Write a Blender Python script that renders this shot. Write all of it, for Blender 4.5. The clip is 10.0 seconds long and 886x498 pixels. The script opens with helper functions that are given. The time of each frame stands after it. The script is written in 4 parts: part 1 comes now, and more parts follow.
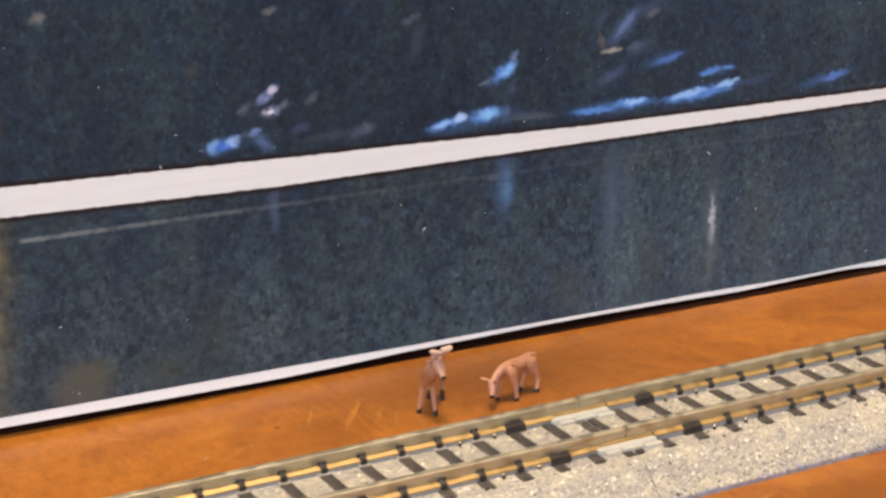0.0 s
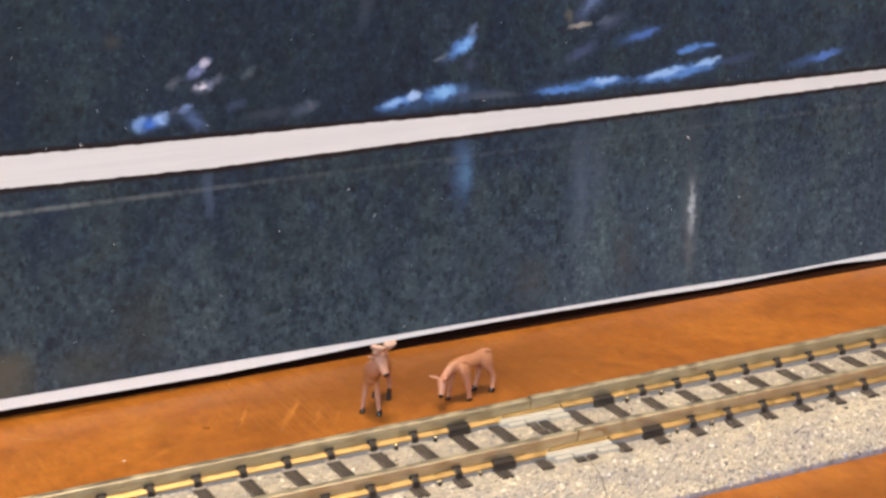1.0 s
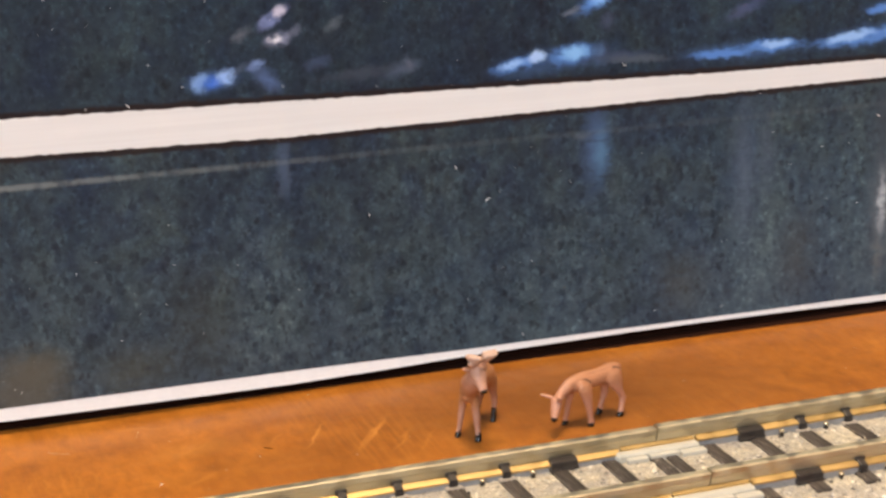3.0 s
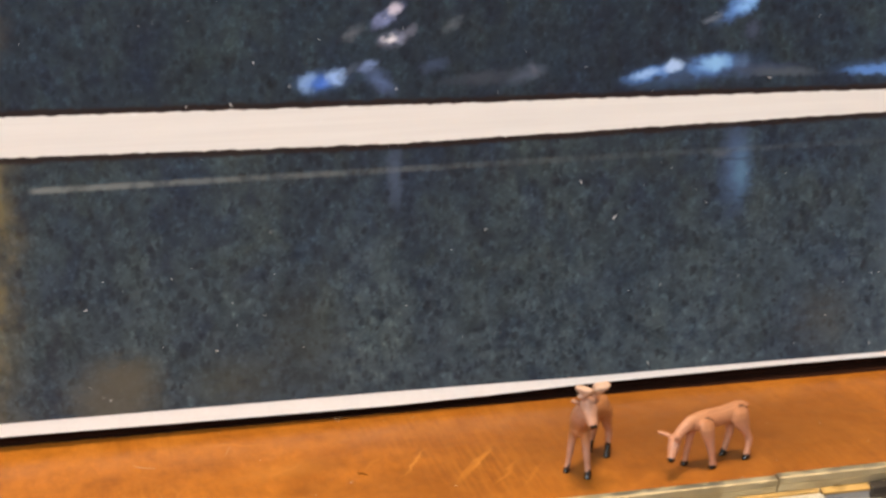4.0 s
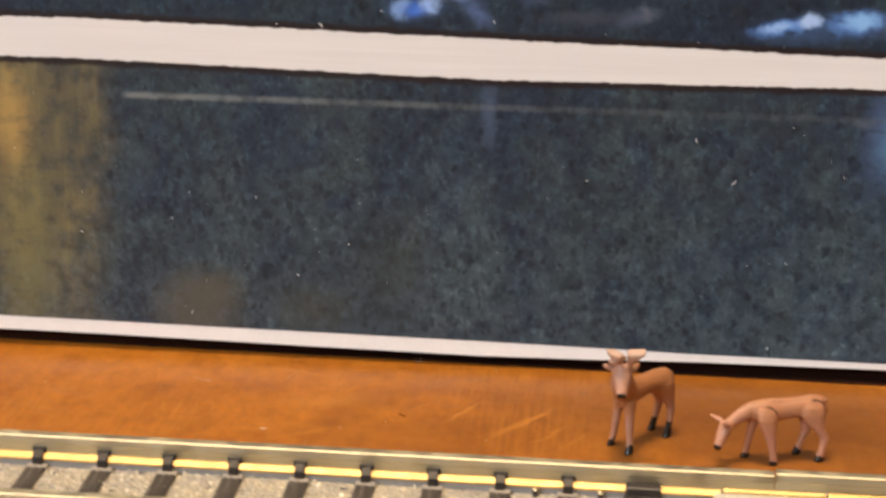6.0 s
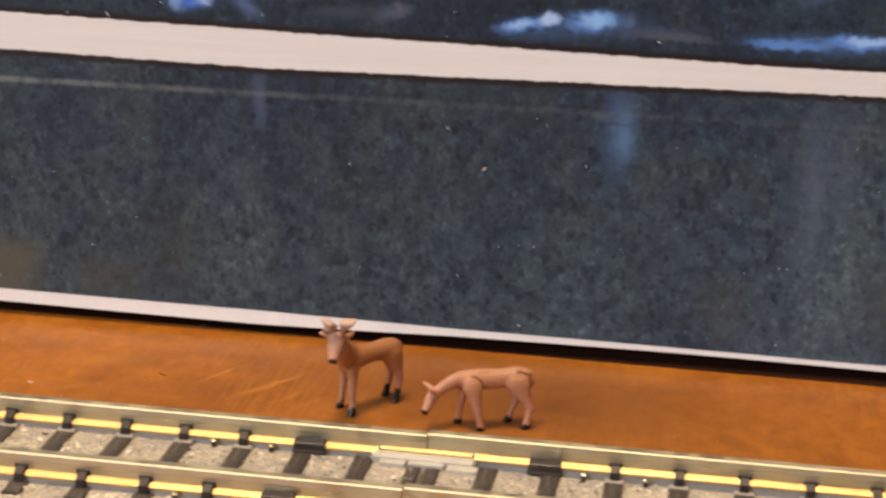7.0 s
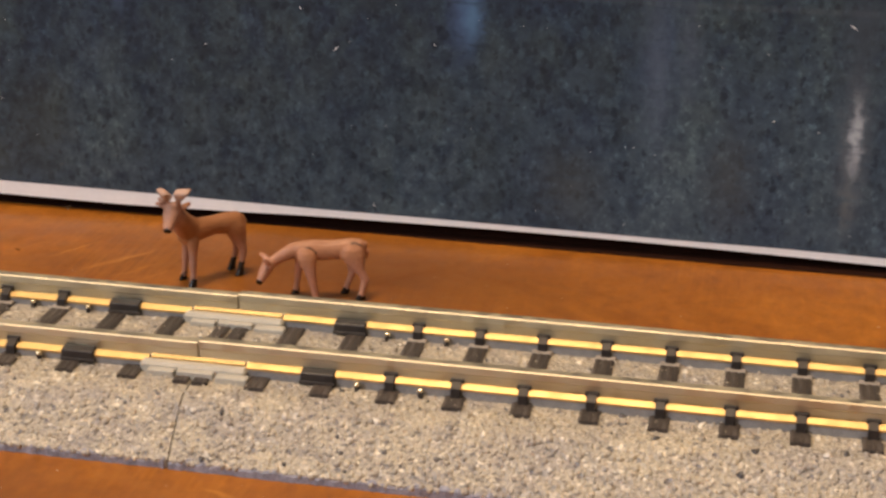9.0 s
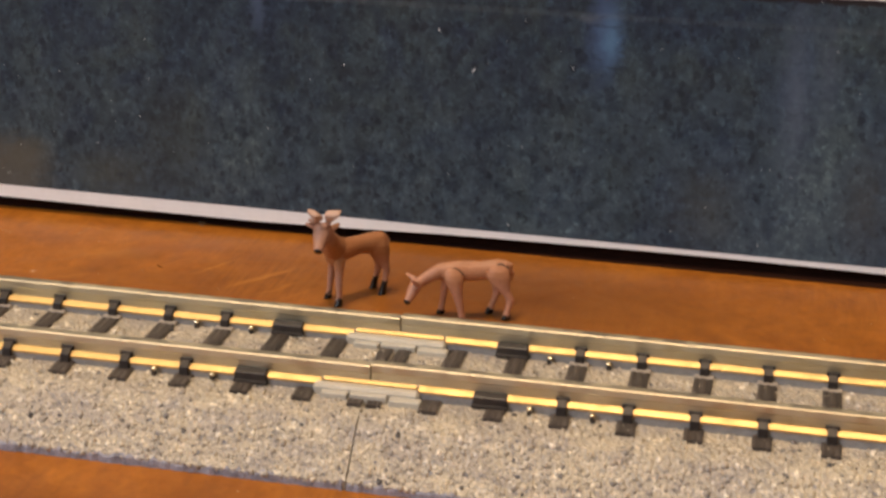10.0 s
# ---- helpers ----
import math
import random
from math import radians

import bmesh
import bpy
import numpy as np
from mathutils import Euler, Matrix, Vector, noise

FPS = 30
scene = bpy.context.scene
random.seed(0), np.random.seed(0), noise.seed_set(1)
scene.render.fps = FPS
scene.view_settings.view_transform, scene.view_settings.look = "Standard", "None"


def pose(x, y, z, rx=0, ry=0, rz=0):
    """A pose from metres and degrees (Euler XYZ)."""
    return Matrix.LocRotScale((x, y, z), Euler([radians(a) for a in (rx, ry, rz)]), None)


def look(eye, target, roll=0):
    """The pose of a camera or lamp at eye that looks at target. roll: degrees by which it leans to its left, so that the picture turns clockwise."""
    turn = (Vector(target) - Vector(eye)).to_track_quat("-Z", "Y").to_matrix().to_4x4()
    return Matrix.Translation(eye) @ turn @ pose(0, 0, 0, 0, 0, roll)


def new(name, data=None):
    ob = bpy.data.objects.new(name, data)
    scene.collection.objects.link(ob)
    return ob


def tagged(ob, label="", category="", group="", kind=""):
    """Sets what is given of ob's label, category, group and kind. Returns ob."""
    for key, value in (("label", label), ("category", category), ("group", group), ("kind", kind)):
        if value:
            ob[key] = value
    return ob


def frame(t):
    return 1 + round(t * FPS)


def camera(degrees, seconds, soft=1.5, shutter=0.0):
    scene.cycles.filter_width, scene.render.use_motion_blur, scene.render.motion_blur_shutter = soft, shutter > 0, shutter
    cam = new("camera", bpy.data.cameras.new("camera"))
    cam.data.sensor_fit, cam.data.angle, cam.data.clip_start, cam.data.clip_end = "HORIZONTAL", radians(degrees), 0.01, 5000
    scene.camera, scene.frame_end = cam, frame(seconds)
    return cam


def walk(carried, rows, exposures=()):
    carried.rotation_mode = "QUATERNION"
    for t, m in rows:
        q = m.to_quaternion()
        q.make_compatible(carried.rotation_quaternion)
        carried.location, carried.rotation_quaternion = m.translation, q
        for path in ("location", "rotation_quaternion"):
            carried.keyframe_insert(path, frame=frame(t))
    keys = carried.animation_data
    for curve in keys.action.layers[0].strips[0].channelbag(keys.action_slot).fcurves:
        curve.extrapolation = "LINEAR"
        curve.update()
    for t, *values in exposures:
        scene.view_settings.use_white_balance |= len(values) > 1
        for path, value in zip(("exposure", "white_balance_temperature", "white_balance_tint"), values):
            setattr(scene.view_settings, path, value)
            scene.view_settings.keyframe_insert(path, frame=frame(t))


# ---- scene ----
cam = camera(28.387, 10.0, soft=2.7, shutter=0.35)
PATH = [
    (0, (-0.11430, -0.15851, 0.09051), (-0.04277, -0.03512, 0.04405), 1.23),
    (0.2, (-0.10752, -0.15685, 0.08589), (-0.03720, -0.03212, 0.04119), 0.95),
    (0.3, (-0.10583, -0.15654, 0.08458), (-0.03593, -0.03163, 0.03972), 0.86),
    (0.5, (-0.10436, -0.15447, 0.08265), (-0.03447, -0.03023, 0.03597), 1.07),
    (0.7, (-0.10141, -0.15355, 0.07963), (-0.03178, -0.02876, 0.03402), 0.97),
    (1, (-0.09695, -0.15024, 0.08372), (-0.02811, -0.02528, 0.03739), 1.16),
    (1.2, (-0.09035, -0.14881, 0.08032), (-0.02303, -0.02275, 0.03474), 0.64),
    (1.3, (-0.08730, -0.14629, 0.07684), (-0.01985, -0.02037, 0.03109), 0.67),
    (1.5, (-0.08138, -0.14156, 0.07311), (-0.01450, -0.01563, 0.02655), 0.98),
    (1.7, (-0.07673, -0.13966, 0.07330), (-0.01034, -0.01320, 0.02747), 0.30),
    (2, (-0.07472, -0.13472, 0.07460), (-0.01024, -0.00736, 0.02853), 0.98),
    (2.2, (-0.07843, -0.13389, 0.07302), (-0.01654, -0.00489, 0.02797), 0.28),
    (2.3, (-0.08032, -0.13268, 0.07388), (-0.01929, -0.00345, 0.02832), 0.40),
    (2.5, (-0.07973, -0.12738, 0.07355), (-0.02017, 0.00213, 0.02686), 0.89),
    (2.7, (-0.07624, -0.12582, 0.07224), (-0.01948, 0.00499, 0.02568), 0.63),
    (3.8, (-0.06186, -0.11710, 0.06988), (-0.02297, 0.02034, 0.02407), 0.45),
    (4, (-0.06056, -0.11534, 0.06888), (-0.02399, 0.02263, 0.02279), 0.70),
    (4.2, (-0.05840, -0.11242, 0.06572), (-0.02535, 0.02684, 0.02082), 0.82),
    (4.5, (-0.04965, -0.11058, 0.06375), (-0.02460, 0.03008, 0.01806), 0.50),
    (4.8, (-0.04348, -0.11018, 0.06306), (-0.02577, 0.03157, 0.01733), 0.69),
    (5, (-0.03895, -0.10979, 0.06757), (-0.02803, 0.03229, 0.02073), 0.45),
    (5.2, (-0.03404, -0.10965, 0.06895), (-0.02802, 0.03234, 0.02097), 0.57),
    (6.3, (-0.00338, -0.11678, 0.06004), (-0.02138, 0.02485, 0.01402), 1.00),
    (6.5, (0.00568, -0.11914, 0.06220), (-0.01465, 0.02203, 0.01575), 0.93),
    (6.7, (0.01526, -0.12062, 0.06353), (-0.00680, 0.02012, 0.01659), 0.67),
    (7, (0.02233, -0.12081, 0.06486), (-0.00162, 0.01950, 0.01753), 1.16),
    (7.2, (0.02783, -0.12081, 0.06507), (0.00292, 0.01906, 0.01696), 1.04),
    (7.5, (0.03138, -0.11948, 0.06199), (0.00623, 0.02017, 0.01336), 1.15),
    (7.7, (0.03309, -0.11952, 0.06337), (0.00737, 0.01989, 0.01437), 1.20),
    (8, (0.03154, -0.11954, 0.05888), (0.00545, 0.01960, 0.00928), 1.19),
    (8.2, (0.03275, -0.12037, 0.05892), (0.00619, 0.01833, 0.00835), 1.21),
    (8.5, (0.03905, -0.11983, 0.05965), (0.01257, 0.01891, 0.00913), 1.08),
    (8.7, (0.04295, -0.11944, 0.05832), (0.01561, 0.01905, 0.00759), 0.90),
    (9, (0.04167, -0.12130, 0.05936), (0.01438, 0.01689, 0.00779), 0.92),
    (9.2, (0.03985, -0.12222, 0.06077), (0.01208, 0.01548, 0.00817), 0.86),
    (9.5, (0.03512, -0.12539, 0.06088), (0.00668, 0.01222, 0.00839), 0.92),
    (9.7, (0.03330, -0.12582, 0.06028), (0.00381, 0.01170, 0.00814), 0.76),
    (10, (0.03068, -0.12497, 0.06217), (0.00173, 0.01274, 0.01022), 1.04),
]
LAMP_W, WINDOW_W = 31.0, 36.0
EXPOSURES = ((0.0, 0.12, 6200, 10.5), (2.5, 0.15, 6420, 11), (4.5, 0.2, 7000, 8), (5.2, 0.16, 7000, 9), (6.5, -0.08, 6950, 13),
             (8.0, -0.20, 7150, 17), (9.0, -0.47, 7020, 17), (10.0, -0.50, 6980, 16))


walk(cam, [(t, look(eye, target, roll)) for t, eye, target, roll in PATH], EXPOSURES)

# ---- light: warm ceiling lamp over the table, weak daylight from a window behind the camera ----
MM = 0.001
world = bpy.data.worlds.new("room_world")
scene.world = world
world.use_nodes = True
world.node_tree.nodes["Background"].inputs[0].default_value = (0.75, 0.82, 1.0, 1)
world.node_tree.nodes["Background"].inputs[1].default_value = 0.3


def area_lamp(name, m, sx, sy, watts, color):
    data = bpy.data.lights.new(name, "AREA")
    data.shape, data.size, data.size_y, data.energy, data.color = "RECTANGLE", sx, sy, watts, color
    ob = new(name, data)
    ob.matrix_world = m
    return ob


area_lamp("ceiling_lamp_light", look((-0.10, 0.02, 1.30), (0, 0.02, 0)), 0.55, 0.40, LAMP_W, (1.0, 0.79, 0.55))
area_lamp("window_light", look((-1.1, -1.45, 1.05), (0, 0, 0.05)), 1.2, 0.7, WINDOW_W, (0.74, 0.85, 1.0))


# ---- materials ----
def nodes_of(name):
    mat = bpy.data.materials.new(name)
    mat.use_nodes = True
    nt = mat.node_tree
    return mat, nt, nt.nodes["Principled BSDF"]


def node(nt, kind, **sets):
    n = nt.nodes.new(kind)
    for key, value in sets.items():
        if key == "operation":
            n.operation = value
        elif key == "blend":
            n.blend_type = value
        elif key == "clamp":
            n.clamp = value
    return n


def link(nt, a, b):
    nt.links.new(a, b)


def coords(nt, scale=(1000, 1000, 1000), rot=(0, 0, 0), loc=(0, 0, 0)):
    """Object coordinates in millimetres, stretched."""
    tc = node(nt, "ShaderNodeTexCoord")
    mp = node(nt, "ShaderNodeMapping")
    mp.inputs["Scale"].default_value = scale
    mp.inputs["Rotation"].default_value = [radians(a) for a in rot]
    mp.inputs["Location"].default_value = loc
    link(nt, tc.outputs["Object"], mp.inputs[0])
    return mp.outputs[0]


def fbm(nt, vec, scale, detail=3.0, rough=0.55, distort=0.0):
    n = node(nt, "ShaderNodeTexNoise")
    n.inputs["Scale"].default_value, n.inputs["Detail"].default_value = scale, detail
    n.inputs["Roughness"].default_value, n.inputs["Distortion"].default_value = rough, distort
    link(nt, vec, n.inputs["Vector"])
    return n.outputs[0]


def wander(nt, vec, scale, detail=3.0):
    """Three independent noises as a vector."""
    n = node(nt, "ShaderNodeTexNoise")
    n.inputs["Scale"].default_value, n.inputs["Detail"].default_value = scale, detail
    link(nt, vec, n.inputs["Vector"])
    parts, back = node(nt, "ShaderNodeSeparateColor"), node(nt, "ShaderNodeCombineXYZ")
    link(nt, n.outputs["Color"], parts.inputs[0])
    for k in range(3):
        link(nt, parts.outputs[k], back.inputs[k])
    return back.outputs[0]


def ramp(nt, fac, stops):
    r = node(nt, "ShaderNodeValToRGB")
    els = r.color_ramp.elements
    while len(els) < len(stops):
        els.new(0.5)
    for e, (p, c) in zip(els, stops):
        e.position, e.color = p, (*c, 1) if len(c) == 3 else c
    link(nt, fac, r.inputs[0])
    return r.outputs[0]


def mix(nt, fac, a, b, blend="MIX"):
    m = node(nt, "ShaderNodeMix")
    m.data_type, m.blend_type = "RGBA", blend
    for sock, v in ((m.inputs[0], fac), (m.inputs[6], a), (m.inputs[7], b)):
        if isinstance(v, (int, float)):
            sock.default_value = v
        elif isinstance(v, tuple):
            sock.default_value = (*v, 1)
        else:
            link(nt, v, sock)
    return m.outputs[2]


def calc(nt, op, a, b=None, c=None, clamp=False):
    m = node(nt, "ShaderNodeMath", operation=op)
    m.use_clamp = clamp
    for sock, v in zip(m.inputs, (a, b, c)):
        if v is None:
            continue
        if isinstance(v, (int, float)):
            sock.default_value = v
        else:
            link(nt, v, sock)
    return m.outputs[0]


def span(nt, v, lo, hi, to_lo=0.0, to_hi=1.0, smooth=True):
    m = node(nt, "ShaderNodeMapRange")
    m.interpolation_type = "SMOOTHSTEP" if smooth else "LINEAR"
    m.clamp = True
    for k, x in zip((1, 2, 3, 4), (lo, hi, to_lo, to_hi)):
        m.inputs[k].default_value = x
    link(nt, v, m.inputs[0])
    return m.outputs[0]


def relief(nt, bsdf, height, strength, mm):
    b = node(nt, "ShaderNodeBump")
    b.inputs["Strength"].default_value, b.inputs["Distance"].default_value = strength, mm * MM
    link(nt, height, b.inputs["Height"])
    link(nt, b.outputs[0], bsdf.inputs["Normal"])


def finish(bsdf, rough=0.5, metal=0.0, spec=0.5, coat=0.0, coat_rough=0.1):
    if isinstance(rough, float):
        bsdf.inputs["Roughness"].default_value = rough
    bsdf.inputs["Metallic"].default_value = metal
    bsdf.inputs["Specular IOR Level"].default_value = spec
    bsdf.inputs["Coat Weight"].default_value, bsdf.inputs["Coat Roughness"].default_value = coat, coat_rough


def wood_material():
    """Orange-brown stained and varnished board with brushed, swirling grain and scratches."""
    mat, nt, b = nodes_of("stained_wood")
    grain = fbm(nt, coords(nt, (60, 75, 75), rot=(0, 0, 30)), 1.0, 4, 0.55, 1.4)
    swirl = fbm(nt, coords(nt, (110, 110, 110)), 1.0, 4, 0.6, 2.2)
    blot = fbm(nt, coords(nt, (28, 45, 45), loc=(3.1, 1.7, 0)), 1.0, 3, 0.5, 0.8)
    fine = fbm(nt, coords(nt, (950, 360, 700), rot=(0, 0, -42)), 1.0, 4, 0.65, 0.6)
    base = ramp(nt, grain, [(0.28, (0.285, 0.090, 0.0105)), (0.5, (0.35, 0.116, 0.0138)), (0.75, (0.40, 0.140, 0.0178))])
    sw = ramp(nt, swirl, [(0.34, (0.74, 0.71, 0.66)), (0.52, (1.0, 1.0, 1.0)), (0.72, (1.14, 1.17, 1.2))])
    col = mix(nt, 0.30, base, sw, "MULTIPLY")
    col = mix(nt, 0.32, col, ramp(nt, blot, [(0.34, (0.70, 0.66, 0.62)), (0.55, (1.0, 1.0, 1.0)), (0.75, (1.10, 1.10, 1.12))]), "MULTIPLY")
    col = mix(nt, 0.55, col, ramp(nt, fine, [(0.3, (0.76, 0.73, 0.68)), (0.5, (1.0, 1.0, 1.0)), (0.70, (1.24, 1.28, 1.34))]), "MULTIPLY")
    mott = fbm(nt, coords(nt, (150, 190, 190), rot=(0, 0, 30), loc=(6, 2, 0)), 1.0, 4, 0.6, 1.2)
    col = mix(nt, 0.42, col, ramp(nt, mott, [(0.34, (0.72, 0.68, 0.64)), (0.50, (1.0, 1.0, 1.0)), (0.68, (1.12, 1.15, 1.2))]), "MULTIPLY")
    skin = fbm(nt, coords(nt, (760, 620, 760), rot=(0, 0, 15), loc=(3, 1, 0)), 1.0, 3, 0.6, 1.0)
    col = mix(nt, 0.45, col, ramp(nt, skin, [(0.36, (0.80, 0.78, 0.76)), (0.50, (1.0, 1.0, 1.0)), (0.66, (1.14, 1.15, 1.18))]), "MULTIPLY")
    # pale diagonal scratches, only in some patches
    scr = fbm(nt, coords(nt, (2300, 130, 900), rot=(0, 0, -48)), 1.0, 2, 0.5)
    patch = span(nt, fbm(nt, coords(nt, (55, 55, 55), loc=(8.3, 4.4, 0)), 1.0, 2), 0.50, 0.62)
    near = node(nt, "ShaderNodeVectorMath", operation="DISTANCE")
    link(nt, coords(nt), near.inputs[0])
    near.inputs[1].default_value = (-18.0, 26.5, 0)
    patch = calc(nt, "MAXIMUM", calc(nt, "MULTIPLY", patch, 0.5), span(nt, near.outputs["Value"], 9.5, 3.0))
    lines = calc(nt, "MULTIPLY", span(nt, scr, 0.48, 0.64), patch)
    furrow = calc(nt, "MULTIPLY", span(nt, scr, 0.50, 0.34), patch)
    col = mix(nt, calc(nt, "MULTIPLY", furrow, 0.22), col, (0.15, 0.048, 0.008))
    col = mix(nt, calc(nt, "MULTIPLY", lines, 0.30), col, (0.50, 0.20, 0.035))
    dark_scr = fbm(nt, coords(nt, (140, 1300, 900), rot=(0, 0, 24), loc=(2, 5, 0)), 1.0, 2, 0.5)
    col = mix(nt, calc(nt, "MULTIPLY", span(nt, dark_scr, 0.63, 0.74), 0.14), col, (0.13, 0.038, 0.006))
    bent = node(nt, "ShaderNodeVectorMath", operation="MULTIPLY_ADD")
    link(nt, wander(nt, coords(nt), 0.35), bent.inputs[0])
    bent.inputs[1].default_value = (2.0, 2.0, 0)
    link(nt, coords(nt, loc=(-1.0, -1.0, 0)), bent.inputs[2])

    def mark(col, x, y, length, width, turn, color, power=0.6, edge=0.2):
        """A scuff, smudge or broad darker patch of the board, length by width millimetres."""
        mp = node(nt, "ShaderNodeMapping")
        mp.vector_type = "TEXTURE"
        mp.inputs["Location"].default_value = (x, y, 0)
        mp.inputs["Rotation"].default_value = (0, 0, radians(turn))
        mp.inputs["Scale"].default_value = (length / 2, width / 2, 1e4)
        link(nt, bent.outputs[0], mp.inputs[0])
        ln = node(nt, "ShaderNodeVectorMath", operation="LENGTH")
        link(nt, mp.outputs[0], ln.inputs[0])
        return mix(nt, span(nt, ln.outputs["Value"], 1.0, edge, 0.0, power), col, color)

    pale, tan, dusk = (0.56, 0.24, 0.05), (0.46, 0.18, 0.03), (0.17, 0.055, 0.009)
    # dimmer wood round the deer: weaker sheen and shadow put into the colour
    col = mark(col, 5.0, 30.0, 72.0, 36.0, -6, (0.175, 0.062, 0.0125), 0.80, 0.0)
    # broad darker tone on the front board and at low x
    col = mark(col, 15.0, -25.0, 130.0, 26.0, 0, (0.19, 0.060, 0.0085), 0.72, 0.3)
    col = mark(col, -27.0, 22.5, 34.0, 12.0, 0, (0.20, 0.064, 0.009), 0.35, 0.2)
    col = mark(col, 12.0, -16.5, 7.0, 1.4, 10, tan, 0.6)
    col = mark(col, 5.0, -15.5, 4.0, 0.9, -15, pale, 0.5)
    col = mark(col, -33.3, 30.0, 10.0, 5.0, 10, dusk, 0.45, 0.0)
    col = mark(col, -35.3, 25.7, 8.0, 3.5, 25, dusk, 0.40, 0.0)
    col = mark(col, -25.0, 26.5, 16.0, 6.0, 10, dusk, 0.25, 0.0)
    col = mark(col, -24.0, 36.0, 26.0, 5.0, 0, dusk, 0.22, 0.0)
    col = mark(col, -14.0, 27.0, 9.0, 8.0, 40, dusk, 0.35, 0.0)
    col = mark(col, -37.0, 30.0, 14.0, 6.0, 15, tan, 0.5, 0.0)
    col = mark(col, 24.0, 24.0, 10.0, 3.0, -35, dusk, 0.5, 0.0)
    col = mark(col, -24.9, 28.8, 8.8, 0.45, 55, pale, 0.6)
    col = mark(col, -19.3, 27.4, 11.2, 1.0, 55, tan, 0.65)
    col = mark(col, -18.4, 28.4, 8.0, 0.35, 55, pale, 0.45)
    col = mark(col, -20.9, 25.8, 8.0, 0.6, 57, tan, 0.5)
    col = mark(col, -29.0, 29.5, 6.0, 0.5, 52, tan, 0.4)
    col = mark(col, -37.4, 23.4, 6.0, 0.9, 35, tan, 0.5)
    col = mark(col, -36.6, 30.3, 5.0, 0.6, 40, tan, 0.45)
    col = mark(col, -18.6, 28.8, 5.0, 0.4, 46, pale, 0.3)
    col = mark(col, -17.0, 25.0, 8.0, 0.6, 52, tan, 0.55)
    col = mark(col, -15.0, 24.0, 8.0, 0.5, 55, tan, 0.4)
    col = mark(col, -40.5, 36.5, 9.0, 0.8, -8, tan, 0.45)
    for k in range(5):
        col = mark(col, -53.0 + 1.5 * k, 27.0, 6.0, 0.5, 82 + 3 * k, tan, 0.4)
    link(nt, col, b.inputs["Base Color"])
    link(nt, span(nt, swirl, 0.3, 0.7, 0.30, 0.46), b.inputs["Roughness"])
    finish(b, None, 0.0, 0.28, 0.10, 0.25)
    relief(nt, b, mix(nt, 0.5, grain, fine), 0.25, 0.05)
    return mat


def plain_material(name, color, rough, noise_scale=1.0, amount=0.25, metal=0.0, spec=0.5, bump=0.1, bump_mm=0.02):
    mat, nt, b = nodes_of(name)
    vec = coords(nt)
    big, small = fbm(nt, vec, noise_scale, 3), fbm(nt, vec, noise_scale * 7, 3)
    lo, hi = tuple(c * (1 - amount) for c in color), tuple(min(1, c * (1 + amount)) for c in color)
    col = mix(nt, 0.5, ramp(nt, big, [(0.3, lo), (0.7, hi)]), ramp(nt, small, [(0.3, lo), (0.7, hi)]))
    link(nt, col, b.inputs["Base Color"])
    link(nt, span(nt, big, 0.3, 0.7, rough * 0.85, min(1.0, rough * 1.15)), b.inputs["Roughness"])
    finish(b, None, metal, spec)
    relief(nt, b, small, bump, bump_mm)
    return mat


def rail_material(name, color, rough):
    """Drawn nickel-silver rail, streaked along its length, with dull tarnish."""
    mat, nt, b = nodes_of(name)
    streak = fbm(nt, coords(nt, (60, 3000, 3000)), 1.0, 3)
    spots = fbm(nt, coords(nt, (700, 700, 700)), 1.0, 4)
    dark = tuple(c * 0.84 for c in color)
    col = mix(nt, 0.5, ramp(nt, streak, [(0.3, dark), (0.6, color)]), ramp(nt, spots, [(0.35, dark), (0.55, color)]))
    link(nt, col, b.inputs["Base Color"])
    link(nt, span(nt, spots, 0.3, 0.7, rough * 0.8, rough * 1.3), b.inputs["Roughness"])
    finish(b, None, 1.0)
    relief(nt, b, streak, 0.08, 0.02)
    return mat


def drift(nt):
    """Slow change of the ballast's shade from beige to grey along the track."""
    return ramp(nt, fbm(nt, coords(nt, (260, 420, 420)), 1.0, 3, 0.6), [(0.34, (0.78, 0.77, 0.79)), (0.52, (0.94, 0.915, 0.86)), (0.68, (1.06, 1.02, 0.91))])


def grain_material():
    """Speckled granite-like ballast: each grain its own shade."""
    mat, nt, b = nodes_of("ballast_grains")
    geo = node(nt, "ShaderNodeNewGeometry")
    # the palest end of the ramp paints glints on a few grains
    col = ramp(nt, geo.outputs["Random Per Island"], [
        (0.0, (0.045, 0.042, 0.044)), (0.022, (0.13, 0.12, 0.12)), (0.038, (0.36, 0.325, 0.28)), (0.45, (0.43, 0.38, 0.31)),
        (0.82, (0.49, 0.435, 0.35)), (0.94, (0.64, 0.575, 0.46)), (1.0, (0.88, 0.82, 0.70))])
    col = mix(nt, 1.0, col, drift(nt), "MULTIPLY")
    link(nt, col, b.inputs["Base Color"])
    finish(b, 0.28, 0.0, 0.55)
    return mat


